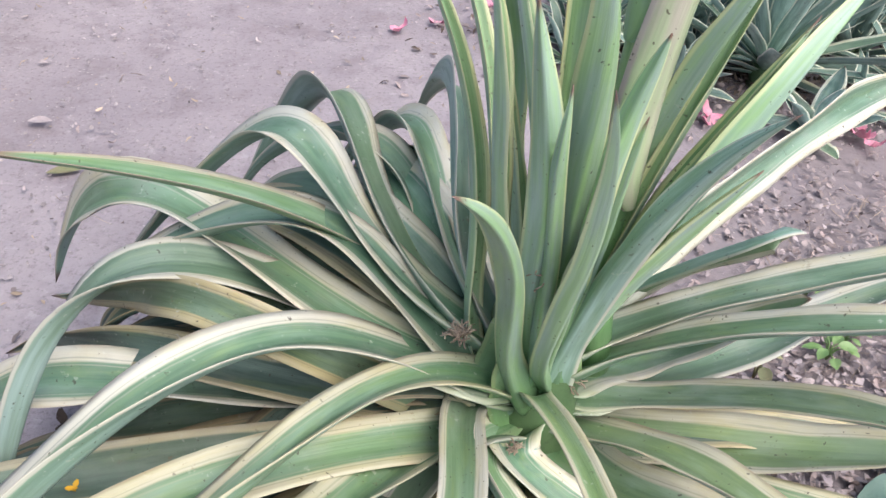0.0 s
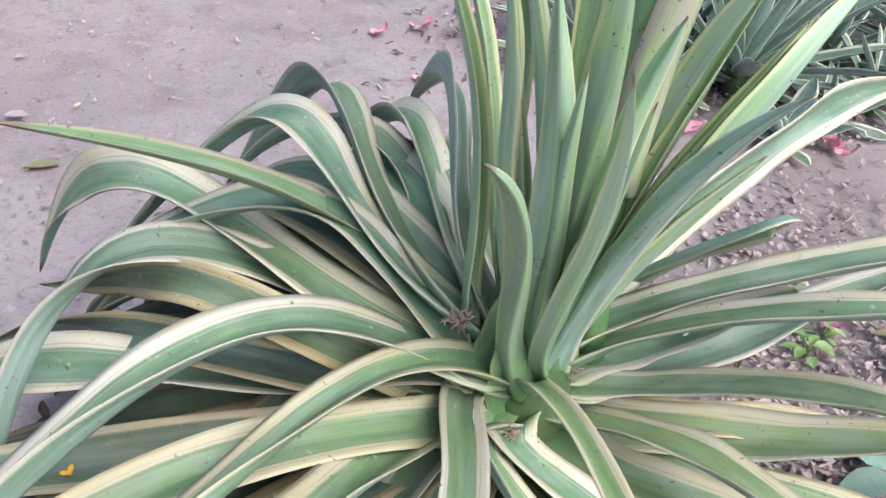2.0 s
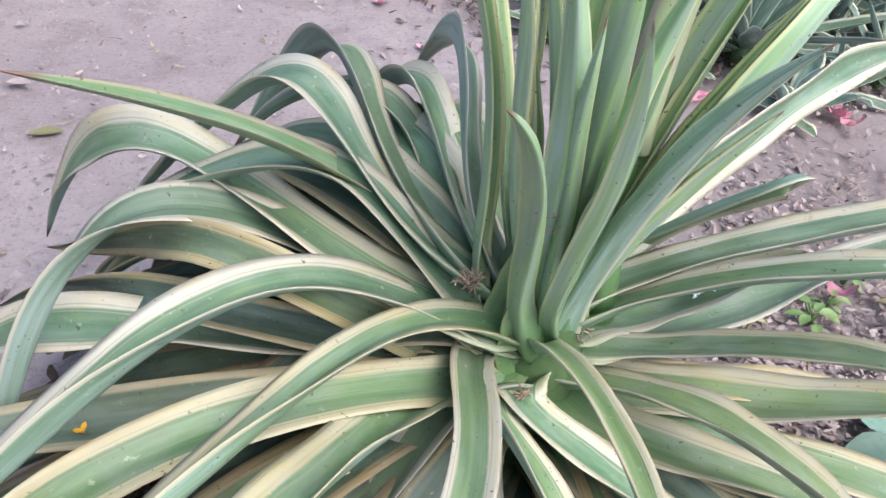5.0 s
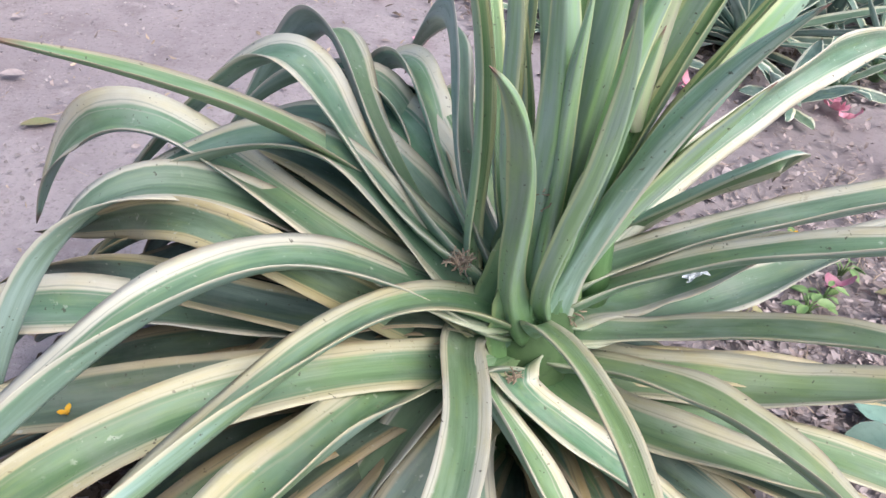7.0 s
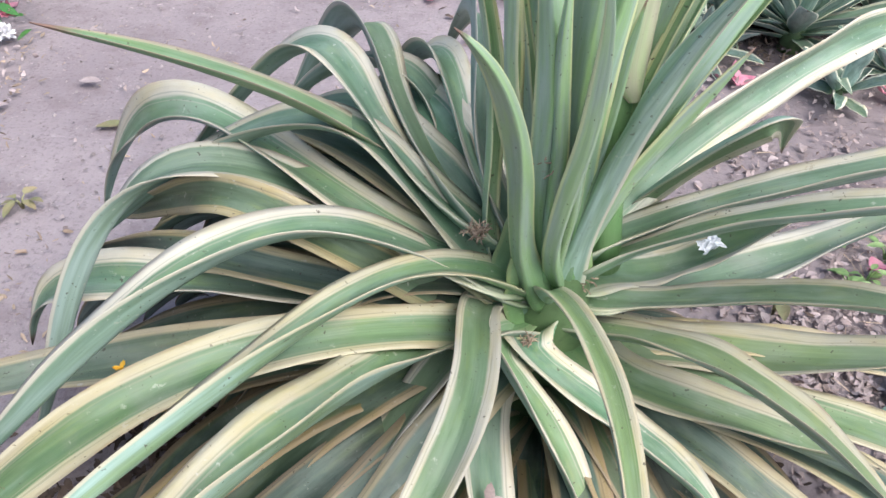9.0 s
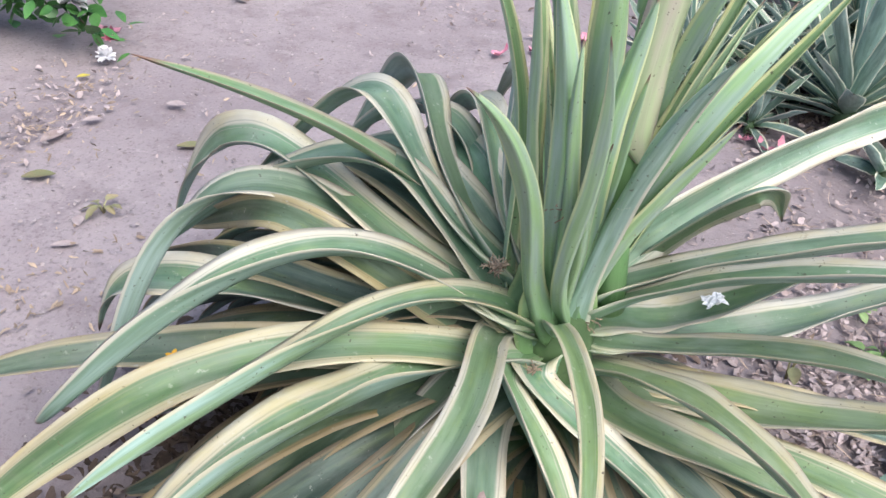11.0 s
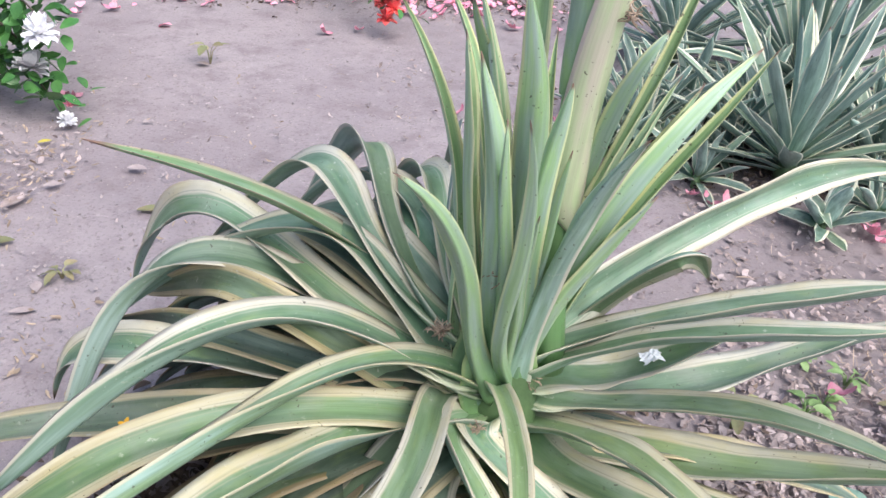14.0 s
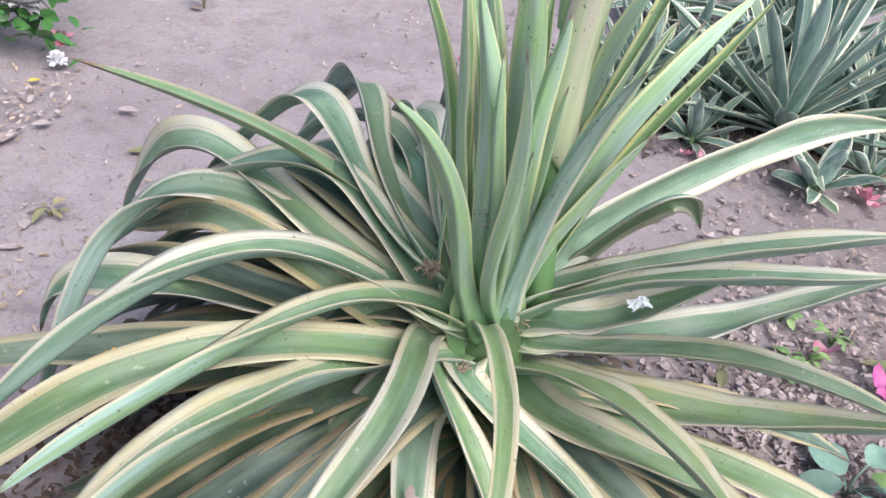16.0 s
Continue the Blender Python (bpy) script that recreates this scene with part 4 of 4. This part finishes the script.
weed(0.93, 0.53, 8, 0.045, 0.07, 1, FRESH, "young green weed growing in dry litter")
weed(0.99, 0.58, 6, 0.035, 0.05, 2, FRESH, "young green weed growing in dry litter")
weed(1.08, 0.68, 6, 0.04, 0.05, 3, FRESH, "young green weed growing in dry litter")
weed(0.96, 0.76, 6, 0.04, 0.06, 4, FRESH, "young green weed growing in dry litter")
weed(1.23, 0.57, 7, 0.06, 0.06, 5, FADED, "withered brownish weed growing in dry litter")
weed(0.73, 0.46, 4, 0.05, 0.12, 6, FADED, "pale thin seedling between agave leaves")
weed(-1.40, 2.63, 5, 0.07, 0.10, 9, FADED, "withered brownish weed on bare soil")
weed(-1.20, 0.77, 6, 0.05, 0.03, 13, FADED, "withered brownish weed on bare soil")
weed(0.97, 0.14, 6, 0.12, 0.09, 7, SAGE, "broad-leaved grey-green weed with veined leaves", 0.6)
weed(1.07, 0.10, 7, 0.06, 0.10, 8, FRESH, "young green weed growing in dry litter")


# ---- flowering shrubs at the edges ----
def shrub(x, y, limbs, leaf_mat, flowers, label, seed):
    """Bougainvillea: arching stems with many oval leaves and papery flowers. limbs: end places relative to the foot."""
    r = random.Random(seed)
    base = tagged(new("bougainvillea"), label, "shrub")
    base.location = (x, y, 0)
    lv, lf, spots = [], [], []
    for (ex, ey, ez, top) in limbs:
        mid = Vector((ex * 0.45, ey * 0.45, top))
        end = Vector((ex, ey, ez))
        pts = [Vector((0, 0, -0.02)).lerp(mid, u).lerp(mid.lerp(end, u), u) for u in np.linspace(0, 1, 12)]
        v, f = tube([tuple(p) for p in pts], [0.016 * (1 - 0.85 * i / 11) for i in range(12)], 7, 0.05)
        child("stem", mesh_of("stem", v, f, BARK), base)
        for i in range(2, 12):
            for _ in range(13):
                spots.append(pts[i] + Vector((r.gauss(0, 0.07), r.gauss(0, 0.07), r.gauss(0, 0.06))))
    for s in spots:
        if s.z < 0.03:
            continue
        ln, wd = r.uniform(0.055, 0.09), r.uniform(0.036, 0.06)
        m = Matrix.Translation(s) @ Euler((r.gauss(0, 0.5), r.gauss(0.35, 0.4), r.uniform(0, 6.28))).to_matrix().to_4x4()
        k = len(lv)
        for i in range(5):
            u = i / 4
            half = wd / 2 * math.sin(math.pi * (0.06 + 0.88 * u ** 0.8))
            for j in (-1, 0, 1):
                lv.append(m @ Vector((u * ln, j * half, 0.2 * half * abs(j) - 0.12 * ln * u * u)))
        for i in range(4):
            for j in range(2):
                a = k + i * 3 + j
                lf.append((a, a + 1, a + 4, a + 3))
    tagged(child("foliage", mesh_of("foliage", lv, lf, leaf_mat), base), kind="stuff")
    for k, (fx, fy, fz, size, mat) in enumerate(flowers):
        verts, faces = [], []
        for b in range(22):
            a0 = b * 0.9 + r.uniform(-0.3, 0.3)
            n = len(verts)
            e = r.uniform(-0.6, 1.4)
            for i in range(4):
                u = i / 3
                for j in (-1, 0, 1):
                    p = Vector((u * math.cos(e), j * 0.36 * math.sin(math.pi * (0.15 + 0.75 * u)), u * math.sin(e) + 0.15 * abs(j)))
                    verts.append(Matrix.Rotation(a0, 3, "Z") @ p * size * 0.5)
            for i in range(3):
                for j in range(2):
                    a = n + i * 3 + j
                    faces.append((a, a + 1, a + 4, a + 3))
        fl = child("flower", mesh_of("flower", verts, faces, mat), base)
        fl.location = (fx, fy, fz)
    return base


shrub(-2.32, 1.95, [(0.59, -0.13, 0.05, 0.50), (0.55, -0.08, 0.40, 0.76), (0.50, -0.10, 0.24, 0.64), (0.48, -0.04, 0.56, 0.80), (0.36, -0.08, 0.76, 0.72), (-0.24, 0.16, 0.72, 0.72), (0.08, 0.32, 0.88, 0.80)], GLOSSY,
      [(0.59, -0.18, 0.38, 0.15, WHITE), (0.53, -0.18, 0.24, 0.14, WHITE), (0.64, -0.19, 0.03, 0.08, WHITE), (0.64, -0.14, 0.08, 0.06, PINK), (0.40, 0.00, 0.64, 0.08, WHITE)],
      "bougainvillea with glossy green leaves and white flowers", 21)
shrub(-1.20, 4.22, [(0.60, -0.93, 0.19, 0.78), (-0.42, -0.30, 0.72, 0.90), (0.54, -0.24, 0.66, 0.84), (0.12, -0.30, 0.78, 0.84), (0.03, 0.30, 0.90, 0.84), (0.96, -0.18, 0.60, 0.90)], GLOSSY,
      [(0.57, -0.96, 0.10, 0.12, CORAL), (0.60, -0.95, 0.16, 0.13, CORAL), (0.55, -0.93, 0.18, 0.12, CORAL), (0.30, -0.48, 0.66, 0.12, PINK), (-0.30, -0.42, 0.72, 0.12, PINK)],
      "bougainvillea with coral red flowers above leaf litter", 22)
for k, (x, y, h) in enumerate([(-1.40, 4.05, 0.62), (-1.29, 4.04, 0.68), (-1.17, 4.08, 0.55), (-0.27, 4.25, 0.61)]):
    v, f = tube([(x, y, -0.03), (x + 0.03, y + 0.02, h * 0.5), (x - 0.02, y + 0.1, h)], [0.06, 0.05, 0.04], 9, 0.1, k)
    tagged(new("shrub_trunk", mesh_of("shrub_trunk", v, f, BARK)), "dark gnarled shrub trunk rising from litter", "trunk", "shrub trunks")


# ---- bits caught among the leaves ----
def tuft(x, y, z, size, n, seed, label):
    r = random.Random(seed)
    verts, faces = [], []
    for _ in range(n):
        p = Vector((r.gauss(0, 0.2), r.gauss(0, 0.2), r.gauss(0, 0.12))) * size
        d = Vector((r.gauss(0, 1), r.gauss(0, 1), r.gauss(0, 0.6))).normalized()
        path = []
        for i in range(5):
            path.append(p.copy())
            d = (d + Vector((r.gauss(0, 0.5), r.gauss(0, 0.5), r.gauss(0, 0.5)))).normalized()
            p += d * size * 0.2
        v, f = tube(path, [0.0011] * 5, 4)
        k = len(verts)
        verts += v
        faces += [tuple(a + k for a in q) for q in f]
    ob = new("dried_flower", mesh_of("dried_flower", verts, faces, STRAW))
    ob.location = (x, y, z)
    return tagged(ob, label, "dried flower", "dried flower bits")


tuft(0.0, 0.0, 0.560, 0.024, 70, 1, "tangle of dried brown flower threads in the crown")
tuft(0.088, -0.065, 0.731, 0.03, 12, 2, "dried flower threads caught between upright leaves")
tuft(0.087, -0.097, 0.426, 0.026, 16, 3, "dried flower threads caught at a leaf base")
tuft(0.404, -0.133, 0.19, 0.026, 40, 4, "tangle of dried flower threads on a leaf")
tuft(0.164, -0.024, 0.491, 0.035, 16, 5, "dried flower threads caught at a leaf base")
tuft(0.225, -0.05, 1.16, 0.035, 26, 6, "dried flower threads caught on the stalk")


def scrap(x, y, z, size, material, label, seed, name, category):
    r = random.Random(seed)
    n = 9
    verts = [((i / (n - 1) - 0.5) * size * r.uniform(0.75, 1.2), (j / (n - 1) - 0.5) * size * 0.6 * r.uniform(0.6, 1.3), r.uniform(0, 0.26) * size * (1 - abs(i - 4) / 6)) for i in range(n) for j in range(n)]
    faces = [(i * n + j, i * n + j + 1, (i + 1) * n + j + 1, (i + 1) * n + j) for i in range(n - 1) for j in range(n - 1)]
    ob = new(name, mesh_of(name, verts, faces, material, smooth=False))
    ob.matrix_world = pose(x, y, z, 10, -8, 25)
    return tagged(ob, label, category)


scrap(0.403, 0.113, 0.462, 0.046, FILM, "crumpled scrap of white plastic on a leaf", 3, "plastic_scrap", "scrap")


# ---- petals and dry scraps lying on the leaves ----
petal(0.96, 0.76, 0.07, 0.022, ORANGE, label="small orange flower above a green weed", seed=74, name="orange_petal")
petal(-0.532, -0.164, 0.400, 0.018, ORANGE, label="orange petal fallen on an agave leaf", seed=71, name="orange_petal")
petal(0.128, -0.560, 0.608, 0.014, ORANGE, label="small yellow-orange flower caught on a leaf", seed=72, name="orange_petal")
petal(0.029, -0.330, 0.338, 0.035, LITTER, label="dry curled brown flower on a leaf", seed=73, name="dry_flower")
